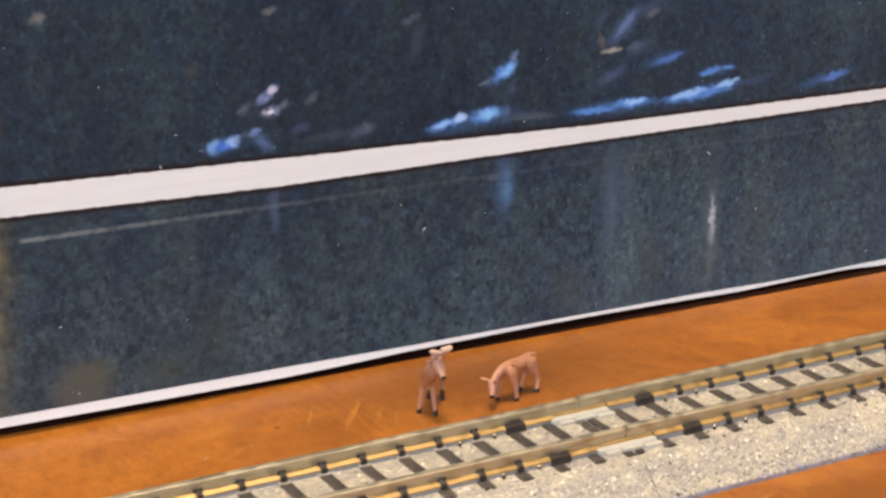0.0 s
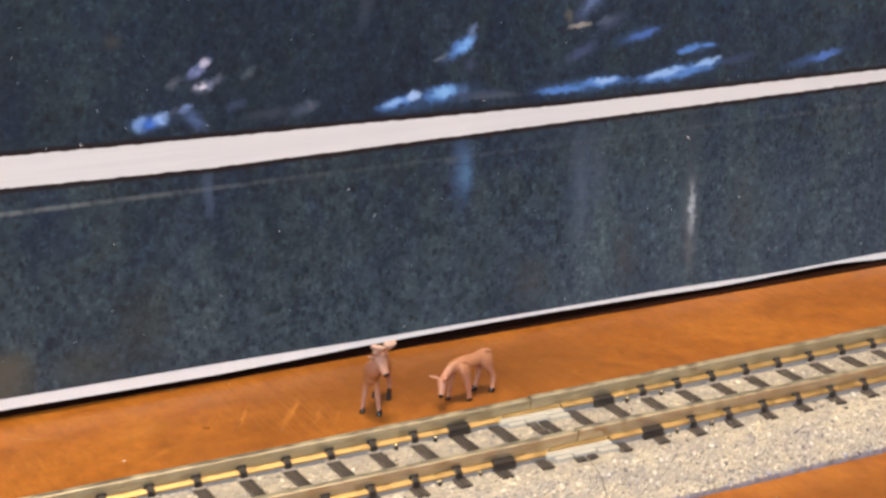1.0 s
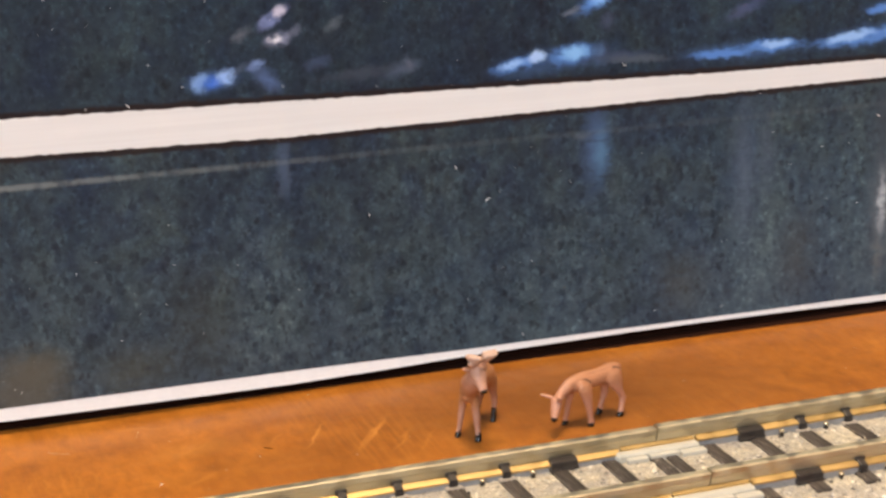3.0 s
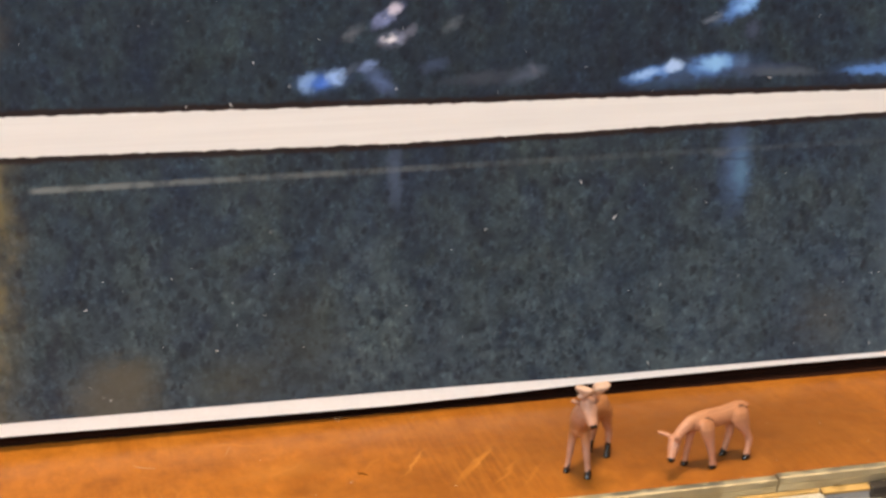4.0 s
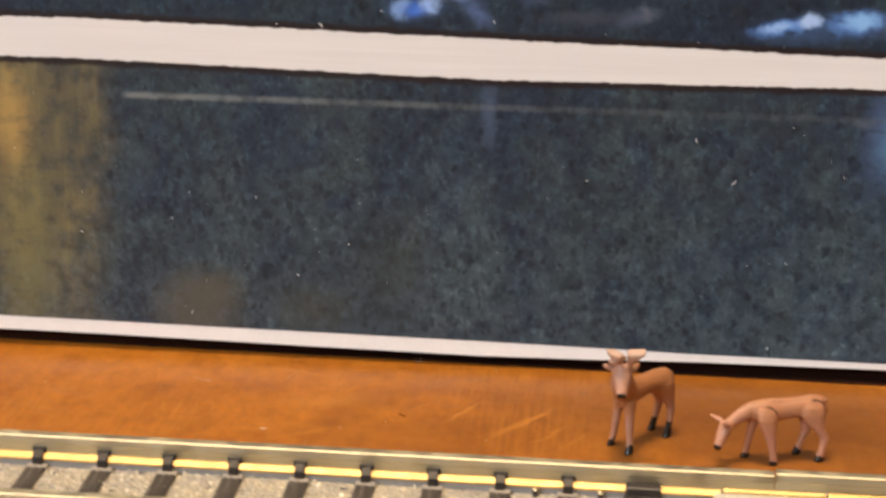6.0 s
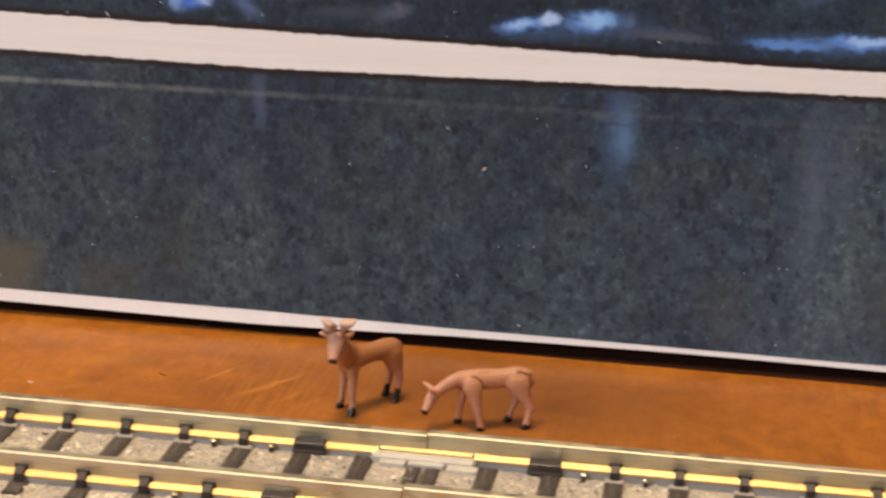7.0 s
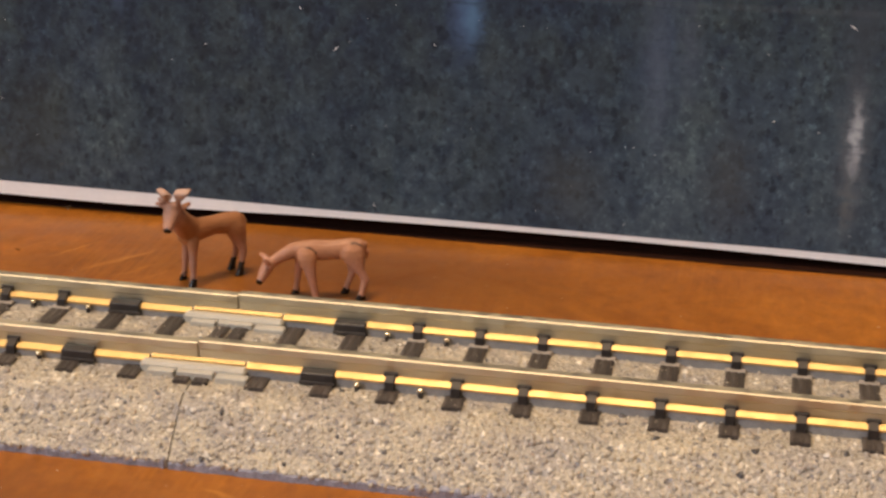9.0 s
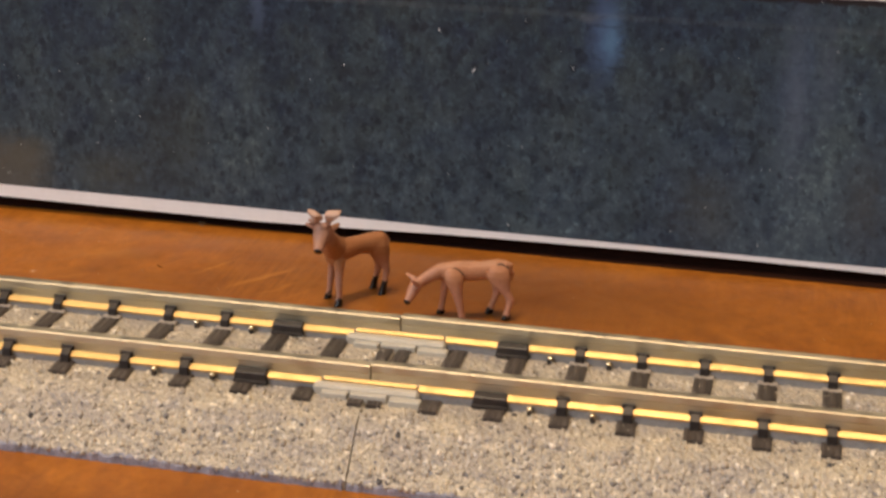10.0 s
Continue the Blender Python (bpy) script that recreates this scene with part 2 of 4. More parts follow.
def bed_material():
    """Moulded ballast between the grains: pale, finely speckled with dark and bright chips."""
    mat, nt, b = nodes_of("ballast_moulding")
    vec = coords(nt)

    def chips(scale):
        v = node(nt, "ShaderNodeTexVoronoi")
        v.inputs["Scale"].default_value = scale
        link(nt, vec, v.inputs["Vector"])
        sep = node(nt, "ShaderNodeSeparateColor")
        link(nt, v.outputs["Color"], sep.inputs[0])
        return sep.outputs[0], v.outputs["Distance"]

    pick, dist = chips(2.6)
    small, _ = chips(5.5)
    col = ramp(nt, pick, [(0.0, (0.15, 0.14, 0.145)), (0.06, (0.37, 0.335, 0.285)), (0.4, (0.44, 0.39, 0.315)), (0.9, (0.50, 0.44, 0.355)), (1.0, (0.72, 0.66, 0.56))])
    col = mix(nt, 0.8, col, ramp(nt, small, [(0.0, (0.35, 0.35, 0.37)), (0.10, (0.90, 0.90, 0.90)), (0.8, (1.05, 1.05, 1.04)), (1.0, (1.4, 1.38, 1.34))]), "MULTIPLY")
    col = mix(nt, 1.0, col, drift(nt), "MULTIPLY")
    link(nt, col, b.inputs["Base Color"])
    finish(b, 0.38)
    relief(nt, b, dist, 0.7, 0.25)
    return mat


def tie_material():
    """Dark brown moulded sleeper with wood grain along its length."""
    mat, nt, b = nodes_of("sleeper_plastic")
    info = node(nt, "ShaderNodeObjectInfo")
    grain = fbm(nt, coords(nt, (4200, 420, 2000)), 1.0, 3, 0.6, 0.8)
    col = ramp(nt, grain, [(0.3, (0.030, 0.024, 0.020)), (0.55, (0.078, 0.062, 0.051)), (0.8, (0.135, 0.112, 0.095))])
    shade = span(nt, info.outputs["Random"], 0, 1, 0.8, 1.25, False)
    col = mix(nt, 1.0, col, mix(nt, shade, (0, 0, 0), (1, 1, 1)), "MULTIPLY")
    link(nt, col, b.inputs["Base Color"])
    finish(b, 0.5, 0.0, 0.3)
    relief(nt, b, grain, 0.6, 0.12)
    return mat


def deer_material(name, muzzle, hoof_top, hind_top, tone, pink, crease_shades=()):
    """Pinkish-tan moulded plastic figure with painted black hooves and muzzle, warmer along the back."""
    mat, nt, b = nodes_of(name)
    vec = coords(nt)
    sep = node(nt, "ShaderNodeSeparateXYZ")
    link(nt, vec, sep.inputs[0])
    patch, fine = fbm(nt, vec, 0.6, 3), fbm(nt, vec, 6.0, 3)
    col = ramp(nt, patch, [(0.3, tuple(c * 0.85 for c in tone)), (0.7, tuple(c * 1.12 for c in tone))])
    col = mix(nt, 0.3, col, ramp(nt, fine, [(0.3, tuple(c * 0.78 for c in tone)), (0.7, tuple(c * 1.22 for c in tone))]))
    # paler, pinker legs and head; browner trunk
    wave = calc(nt, "MULTIPLY", calc(nt, "SUBTRACT", patch, 0.5), 2.0)
    legs = span(nt, calc(nt, "ADD", sep.outputs[2], wave), 4.2, 2.6)
    head = span(nt, calc(nt, "ADD", sep.outputs[0], wave), -0.9, -2.3)
    skin = ramp(nt, fine, [(0.3, tuple(c * 0.85 for c in pink)), (0.7, tuple(c * 1.15 for c in pink))])
    col = mix(nt, calc(nt, "MULTIPLY", calc(nt, "MAXIMUM", legs, head), 0.85), col, skin)
    col = mix(nt, span(nt, sep.outputs[2], 8.9, 9.5, 0.0, 0.75), col, (0.53, 0.36, 0.27))
    wob = calc(nt, "ADD", sep.outputs[2], calc(nt, "MULTIPLY", calc(nt, "SUBTRACT", fbm(nt, vec, 1.3, 2), 0.5), 1.7))
    edge = span(nt, sep.outputs[0], 2.0, 3.0, hoof_top, hind_top, False)
    hoof = span(nt, calc(nt, "SUBTRACT", wob, edge), 0.1, -0.1)
    away = node(nt, "ShaderNodeVectorMath", operation="DISTANCE")
    link(nt, vec, away.inputs[0])
    away.inputs[1].default_value = muzzle
    nose = span(nt, calc(nt, "ADD", away.outputs["Value"], calc(nt, "MULTIPLY", fine, 0.25)), 0.62, 0.50)
    # dark arcs where limbs meet the trunk: crease shade put into the colour
    for x, y, z, radius, above, behind in crease_shades:
        ring = node(nt, "ShaderNodeVectorMath", operation="DISTANCE")
        link(nt, vec, ring.inputs[0])
        ring.inputs[1].default_value = (x, y, z)
        wavy = calc(nt, "ADD", ring.outputs["Value"], calc(nt, "MULTIPLY", calc(nt, "SUBTRACT", patch, 0.5), 0.5))
        thin = span(nt, calc(nt, "ABSOLUTE", calc(nt, "SUBTRACT", wavy, radius)), 0.13, 0.04)
        thin = calc(nt, "MULTIPLY", thin, span(nt, sep.outputs[0], behind - 0.2, behind + 0.3))
        col = mix(nt, calc(nt, "MULTIPLY", thin, span(nt, sep.outputs[2], above - 0.2, above + 0.2, 0.0, 0.9)), col, (0.05, 0.018, 0.012))
    paint = calc(nt, "MAXIMUM", hoof, nose)
    col = mix(nt, paint, col, (0.009, 0.006, 0.005))
    link(nt, span(nt, paint, 0.0, 1.0, 0.48, 0.26, False), b.inputs["Roughness"])
    link(nt, col, b.inputs["Base Color"])
    finish(b, None, 0.0, 0.45)
    relief(nt, b, mix(nt, 0.5, fine, fbm(nt, vec, 2.2, 2)), 0.6, 0.11)
    return mat


def print_material(name, over, x0=-300, x1=300):
    """Glossy night photograph of dark water: blue glints over a pale printed stripe, or dim upright reflections under it."""
    mat, nt, b = nodes_of(name)
    vec = coords(nt)
    sep = node(nt, "ShaderNodeSeparateXYZ")
    link(nt, vec, sep.inputs[0])
    X, Z = sep.outputs[0], sep.outputs[2]
    # mottled dark ground of the print
    m1 = fbm(nt, coords(nt, (90, 90, 60)), 1.0, 3, 0.6)
    m2 = fbm(nt, coords(nt, (1100, 1100, 1100), rot=(0, 30, 0)), 1.0, 3, 0.6)
    m3 = fbm(nt, coords(nt, (330, 330, 190), loc=(5, 0, 2)), 1.0, 4, 0.6)
    m5 = fbm(nt, coords(nt, (520, 520, 520), loc=(9, 0, 3)), 1.0, 4, 0.65)
    col = ramp(nt, m1, [(0.32, (0.011, 0.020, 0.036)), (0.50, (0.020, 0.031, 0.042)), (0.68, (0.036, 0.045, 0.045))])
    col = mix(nt, 0.55, col, ramp(nt, m3, [(0.30, (0.014, 0.022, 0.036)), (0.50, (0.022, 0.031, 0.038)), (0.72, (0.038, 0.045, 0.042))]))
    # olive and indigo clouds in the ink
    hue = fbm(nt, coords(nt, (210, 210, 150), loc=(1.5, 0, 8.2)), 1.0, 4, 0.65, 0.5)
    col = mix(nt, span(nt, hue, 0.52, 0.70, 0.0, 0.50), col, (0.032, 0.038, 0.032))
    col = mix(nt, span(nt, hue, 0.48, 0.32, 0.0, 0.60), col, (0.014, 0.023, 0.041))
    col = mix(nt, 0.7, col, ramp(nt, m5, [(0.30, (0.55, 0.60, 0.72)), (0.50, (1.0, 1.0, 1.0)), (0.68, (1.62, 1.55, 1.40))]), "MULTIPLY")
    # under the stripe the picture grows paler towards the sheet's foot and large x, room sheen put into the ink
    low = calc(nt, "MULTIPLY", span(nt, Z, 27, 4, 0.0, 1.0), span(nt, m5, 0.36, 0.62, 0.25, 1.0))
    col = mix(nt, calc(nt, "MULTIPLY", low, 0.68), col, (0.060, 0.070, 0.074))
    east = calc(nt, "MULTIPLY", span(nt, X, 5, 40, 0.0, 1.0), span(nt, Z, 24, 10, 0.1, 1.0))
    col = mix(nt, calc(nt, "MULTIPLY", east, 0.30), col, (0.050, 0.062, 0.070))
    upper = span(nt, Z, 29, 31)
    col = mix(nt, calc(nt, "MULTIPLY", upper, 0.2), col, (0.010, 0.017, 0.026))
    cold = calc(nt, "MAXIMUM", span(nt, X, -30, 15), upper)
    col = mix(nt, 1.0, col, mix(nt, cold, (0.78, 0.99, 1.13), (0.76, 1.0, 1.19)), "MULTIPLY")
    if over:
        col = mix(nt, 1.0, col, (0.86, 0.98, 1.06), "MULTIPLY")
    # more of the sheet's sheen as ink: brighter under the stripe and at large x
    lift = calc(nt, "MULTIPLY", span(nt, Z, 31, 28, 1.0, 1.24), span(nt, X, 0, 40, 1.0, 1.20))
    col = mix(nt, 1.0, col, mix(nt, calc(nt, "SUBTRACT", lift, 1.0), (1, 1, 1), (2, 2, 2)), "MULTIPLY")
    veil = fbm(nt, coords(nt, (70, 70, 16), loc=(2, 0, 5)), 1.0, 3, 0.5)
    col = mix(nt, 0.8, col, ramp(nt, veil, [(0.36, (0.70, 0.75, 0.86)), (0.52, (1.0, 1.0, 1.0)), (0.66, (1.42, 1.36, 1.26))]), "MULTIPLY")
    # ragged dark and pale flecks of two sizes
    moved = node(nt, "ShaderNodeVectorMath", operation="MULTIPLY_ADD")
    link(nt, wander(nt, vec, 1.2), moved.inputs[0])
    moved.inputs[1].default_value = (1.1, 1.1, 1.1)
    link(nt, vec, moved.inputs[2])

    def flecked(col, scale, share, size, color):
        """Lays flecks over the ink; share: how many cells carry one."""
        tall = node(nt, "ShaderNodeMapping")
        tall.inputs["Scale"].default_value = (scale, scale, scale * 0.72)
        tall.inputs["Rotation"].default_value = (0, radians(14), 0)
        link(nt, moved.outputs[0], tall.inputs[0])
        cells = node(nt, "ShaderNodeTexVoronoi")
        cells.inputs["Scale"].default_value = 1.0
        link(nt, tall.outputs[0], cells.inputs["Vector"])
        pick = node(nt, "ShaderNodeSeparateColor")
        link(nt, cells.outputs["Color"], pick.inputs[0])
        reach = span(nt, pick.outputs[1], 0.0, 1.0, size * 0.55, size, False)
        fac = calc(nt, "MULTIPLY", span(nt, calc(nt, "SUBTRACT", reach, cells.outputs["Distance"]), 0.0, 0.20),
                   span(nt, pick.outputs[0], share, share - 0.25))
        return mix(nt, fac, col, color, "MULTIPLY")

    col = flecked(col, 0.85, 0.50, 0.62, (0.72, 0.74, 0.77))
    col = flecked(col, 1.35, 0.60, 0.60, (0.58, 0.60, 0.64))
    col = flecked(col, 1.25, 0.55, 0.60, (1.34, 1.36, 1.32))
    col = flecked(col, 2.4, 0.50, 0.60, (1.42, 1.40, 1.34))
    col = mix(nt, 0.8, col, ramp(nt, m2, [(0.34, (0.72, 0.74, 0.78)), (0.5, (1.0, 1.0, 1.0)), (0.68, (1.34, 1.32, 1.27))]), "MULTIPLY")
    # jagged brush-like distortion for the glints
    off = node(nt, "ShaderNodeVectorMath", operation="MULTIPLY_ADD")
    link(nt, wander(nt, vec, 0.9, 4), off.inputs[0])
    off.inputs[1].default_value = (1.9, 0, 1.2)
    off.inputs[2].default_value = (-0.95, 0, -0.6)
    # gaps between the brush hairs, carried in y
    gaps = span(nt, fbm(nt, coords(nt, (380, 380, 1500), rot=(0, 25, 0)), 1.0, 3, 0.6), 0.50, 0.34, 0.0, 0.45)
    flat = node(nt, "ShaderNodeCombineXYZ")
    link(nt, X, flat.inputs[0])
    link(nt, gaps, flat.inputs[1])
    link(nt, Z, flat.inputs[2])
    bent = node(nt, "ShaderNodeVectorMath", operation="ADD")
    link(nt, flat.outputs[0], bent.inputs[0])
    link(nt, off.outputs[0], bent.inputs[1])

    def stroke(col, x, z, length, width, tilt, color, edge=0.55, power=1.0):
        """One soft-ended dab of ink, length by width millimetres, tilted by degrees."""
        reach = max(length, width) * 0.7 + 1.5
        if (z > 29) != over or not x0 - reach < x < x1 + reach:
            return col
        mp = node(nt, "ShaderNodeMapping")
        mp.vector_type = "TEXTURE"
        mp.inputs["Location"].default_value = (x, 0, z)
        mp.inputs["Rotation"].default_value = (0, radians(-tilt), 0)
        mp.inputs["Scale"].default_value = (length * 0.70, 1.0, width * 0.70)
        link(nt, bent.outputs[0], mp.inputs[0])
        ln = node(nt, "ShaderNodeVectorMath", operation="LENGTH")
        link(nt, mp.outputs[0], ln.inputs[0])
        fac = span(nt, ln.outputs["Value"], 1.0, edge, 0.0, power)
        return mix(nt, fac, col, color)

    deep, blue, sky = (0.034, 0.078, 0.17), (0.085, 0.22, 0.56), (0.27, 0.47, 0.80)
    slate = (0.062, 0.090, 0.140)
    # glints over the stripe
    col = stroke(col, -30.8, 33.6, 6.0, 2.3, 5, deep, 0.2)
    col = stroke(col, -32.1, 33.6, 2.0, 1.5, 80, (0.17, 0.31, 0.60), 0.2)
    col = stroke(col, -30.8, 33.5, 2.0, 1.3, 5, (0.045, 0.15, 0.58), 0.2)
    col = stroke(col, -29.5, 33.9, 2.0, 1.6, 30, (0.26, 0.43, 0.78), 0.2)
    col = stroke(col, -26.3, 34.9, 1.9, 1.2, 20, (0.15, 0.23, 0.44), 0.1)
    col = stroke(col, -25.2, 33.3, 3.6, 2.0, -38, (0.07, 0.12, 0.25), 0.0)
    col = stroke(col, -28.2, 34.5, 2.4, 0.9, 30, (0.05, 0.075, 0.12), 0.1)
    col = stroke(col, -24.4, 39.4, 3.8, 1.3, 34, (0.17, 0.22, 0.42), 0.2)
    col = stroke(col, -23.7, 40.0, 1.6, 1.3, 40, (0.50, 0.50, 0.62), 0.1)
    col = stroke(col, -23.8, 37.3, 3.0, 1.4, 9, (0.19, 0.22, 0.33), 0.1)
    col = stroke(col, -24.1, 37.3, 1.4, 0.9, 9, (0.70, 0.71, 0.78), 0.1)
    col = stroke(col, -22.2, 38.0, 1.6, 1.0, 50, (0.09, 0.11, 0.16), 0.1)
    col = stroke(col, -27.8, 38.0, 2.2, 1.1, 27, (0.085, 0.105, 0.135), 0.1)
    col = stroke(col, -18.2, 38.4, 2.2, 1.1, 35, (0.075, 0.10, 0.125), 0.1)
    col = stroke(col, -34.8, 43.4, 2.4, 2.0, 0, (0.045, 0.052, 0.056), 0.0)
    col = stroke(col, -11.0, 33.3, 4.6, 1.7, 18, slate, 0.0)
    col = stroke(col, -10.2, 33.8, 1.2, 1.6, 10, (0.085, 0.105, 0.15), 0.0)
    col = stroke(col, -15.5, 33.2, 9.0, 1.3, 4, (0.036, 0.050, 0.075), 0.0)
    col = stroke(col, 6.2, 33.0, 13.5, 2.7, 5, deep, 0.2)
    col = stroke(col, 2.2, 32.9, 5.6, 1.4, 12, blue, 0.3)
    col = stroke(col, 1.4, 32.8, 3.0, 0.9, 12, sky, 0.2)
    col = stroke(col, 4.2, 33.5, 2.0, 1.3, 5, (0.36, 0.54, 0.84), 0.2)
    col = stroke(col, 8.5, 33.5, 5.0, 2.2, 6, blue, 0.3)
    col = stroke(col, 8.7, 33.6, 3.4, 1.6, 4, (0.22, 0.47, 0.80), 0.2)
    col = stroke(col, 11.6, 33.1, 2.6, 2.0, 80, (0.075, 0.14, 0.27), 0.0)
    col = stroke(col, 11.0, 39.0, 6.0, 2.1, 30, deep, 0.2)
    col = stroke(col, 11.4, 39.2, 4.6, 1.8, 30, blue, 0.3)
    col = stroke(col, 11.9, 39.4, 3.0, 1.4, 28, (0.19, 0.42, 0.80), 0.2)
    col = stroke(col, 13.0, 41.2, 1.3, 2.0, -15, (0.12, 0.18, 0.32), 0.1)
    col = stroke(col, 8.2, 38.0, 2.2, 0.9, 20, (0.11, 0.14, 0.19), 0.1)
    col = stroke(col, 12.6, 36.8, 1.6, 2.6, -20, (0.042, 0.062, 0.11), 0.0)
    col = stroke(col, -2.4, 44.8, 2.0, 6.0, -12, (0.030, 0.048, 0.075), 0.0)
    for x, z, length, width, tilt in ((13.5, 32.8, 9.0, 1.3, 2), (36.0, 46.4, 5.0, 1.5, 20), (27.5, 45.0, 4.0, 1.5, 50), (34.5, 40.6, 6.0, 1.5, 25),
                                      (56.0, 34.0, 8.0, 1.2, 6), (-20.0, 34.6, 3.0, 1.2, 10)):
        col = stroke(col, x, z, length, width, tilt, (0.036, 0.060, 0.115), 0.1)
    col = stroke(col, 16.2, 32.4, 8.2, 0.9, -3, (0.058, 0.082, 0.115), 0.2)
    col = stroke(col, 29.7, 32.4, 14.5, 1.9, 0, deep, 0.3)
    col = stroke(col, 26.6, 32.2, 7.0, 1.1, 0, blue, 0.4)
    col = stroke(col, 33.2, 32.7, 7.4, 1.4, 1, blue, 0.4)
    col = stroke(col, 33.6, 32.9, 4.0, 0.8, 2, sky, 0.4)
    col = stroke(col, 45.8, 33.0, 15.0, 2.4, 5, deep, 0.3)
    col = stroke(col, 45.4, 32.9, 12.6, 1.6, 5, blue, 0.4)
    col = stroke(col, 43.4, 33.0, 6.0, 1.1, 6, sky, 0.4)
    col = stroke(col, 50.6, 33.9, 4.6, 0.9, 9, sky, 0.4)
    col = stroke(col, 48.8, 36.1, 7.0, 1.5, 1, deep, 0.3)
    col = stroke(col, 47.4, 36.0, 3.6, 1.0, 8, blue, 0.4)
    col = stroke(col, 50.6, 36.2, 2.4, 0.7, 0, blue, 0.3)
    col = stroke(col, 38.9, 38.5, 8.0, 1.9, 11, deep, 0.2)
    col = stroke(col, 39.8, 38.7, 4.6, 1.0, 14, (0.07, 0.15, 0.42), 0.3)
    col = stroke(col, 29.7, 37.1, 5.4, 1.5, 20, (0.05, 0.075, 0.15), 0.2)
    col = stroke(col, 31.4, 43.8, 7.6, 2.6, 44, (0.055, 0.090, 0.18), 0.2)
    col = stroke(col, 31.8, 44.2, 5.0, 1.3, 46, (0.10, 0.155, 0.29), 0.3)
    col = stroke(col, 29.3, 40.6, 3.2, 0.9, 5, (0.30, 0.29, 0.25), 0.2)
    col = stroke(col, 27.6, 42.0, 1.2, 2.4, 5, (0.085, 0.09, 0.085), 0.2)
    col = stroke(col, 33.5, 41.0, 3.2, 1.2, 10, slate, 0.2)
    col = stroke(col, 36.5, 45.5, 2.6, 1.0, 14, (0.09, 0.105, 0.13), 0.2)
    col = stroke(col, 69.8, 32.8, 11.5, 1.7, 8, deep, 0.2)
    col = stroke(col, 72.0, 33.1, 5.4, 1.1, 9, (0.08, 0.17, 0.46), 0.3)
    col = stroke(col, -3.4, 47.6, 3.0, 1.3, 20, (0.065, 0.085, 0.12), 0.1)
    col = stroke(col, -53.8, 51.4, 2.0, 1.4, 18, (0.14, 0.15, 0.155), 0.1)
    col = stroke(col, -23.9, 50.2, 2.4, 1.0, 19, (0.105, 0.115, 0.125), 0.1)
    # upright reflections under it
    col = stroke(col, 11.3, 23.6, 3.6, 11.0, 0, (0.045, 0.085, 0.170), 0.0)
    col = stroke(col, 12.0, 22.4, 2.6, 6.4, 0, (0.075, 0.17, 0.30), -0.2)
    col = stroke(col, 9.6, 24.4, 2.4, 1.0, 0, (0.085, 0.11, 0.14), 0.0, 0.7)
    col = stroke(col, -23.8, 24.2, 1.7, 7.0, 0, (0.050, 0.080, 0.135), 0.1)
    col = stroke(col, 30.6, 18.5, 7.0, 22.0, 2, (0.062, 0.098, 0.155), -0.6, 0.75)
    col = stroke(col, 30.0, 18.0, 2.6, 19.0, 2, (0.090, 0.125, 0.180), -0.4, 0.65)
    col = stroke(col, 33.0, 21.0, 2.2, 13.0, 0, (0.072, 0.100, 0.148), -0.4, 0.6)
    col = stroke(col, 48.6, 23.4, 4.6, 8.0, 0, (0.042, 0.060, 0.080), 0.0, 0.7)
    col = stroke(col, 48.7, 12.5, 4.4, 20.0, 0, (0.048, 0.066, 0.086), 0.0, 0.7)
    col = stroke(col, 48.7, 12.2, 2.8, 14.0, 1, (0.105, 0.130, 0.155), 0.0, 0.9)
    col = stroke(col, 48.5, 6.5, 1.4, 6.0, 2, (0.12, 0.135, 0.14), -0.2, 0.7)
    col = stroke(col, 48.9, 13.2, 1.35, 7.6, 1, (0.42, 0.47, 0.51), 0.0, 0.85)
    col = stroke(col, 22.0, 6.5, 8.0, 9.0, 0, (0.060, 0.068, 0.064), -0.2, 0.55)
    col = stroke(col, 37.5, 8.0, 6.0, 12.0, 0, (0.062, 0.068, 0.066), -0.2, 0.55)
    col = stroke(col, 58.0, 12.0, 8.0, 16.0, 0, (0.056, 0.064, 0.066), -0.2, 0.5)
    col = stroke(col, -51.2, 4.5, 9.0, 7.5, 0, (0.092, 0.090, 0.072), 0.2, 0.75)
    col = stroke(col, -49.6, 6.8, 6.0, 4.0, 0, (0.086, 0.084, 0.066), 0.1, 0.6)
    col = stroke(col, -40.0, 5.0, 9.0, 6.0, 0, (0.066, 0.074, 0.056), 0.0, 0.5)
    col = stroke(col, -33.0, 9.0, 9.0, 12.0, 0, (0.050, 0.060, 0.050), 0.0, 0.4)
    col = stroke(col, -56.4, 9.0, 1.6, 12.0, 0, (0.016, 0.022, 0.036), 0.0, 0.7)
    # thin pale line that fades along its length
    if not over:
        line = calc(nt, "ABSOLUTE", calc(nt, "SUBTRACT", calc(nt, "ADD", Z, calc(nt, "MULTIPLY", m2, 0.3)), 24.95))
        fade = calc(nt, "MULTIPLY", calc(nt, "POWER", span(nt, X, 0, -57, 0.34, 0.95, False), 2.0), span(nt, X, -58.2, -57.0))
        fade = calc(nt, "MULTIPLY", fade, span(nt, m5, 0.36, 0.56, 0.45, 1.0))
        col = mix(nt, calc(nt, "MULTIPLY", span(nt, line, 0.46, 0.08), fade), col, (0.17, 0.195, 0.20))
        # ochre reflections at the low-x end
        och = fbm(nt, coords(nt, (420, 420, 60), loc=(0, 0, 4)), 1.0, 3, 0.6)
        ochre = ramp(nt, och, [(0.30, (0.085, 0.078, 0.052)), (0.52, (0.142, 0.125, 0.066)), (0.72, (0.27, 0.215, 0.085))])
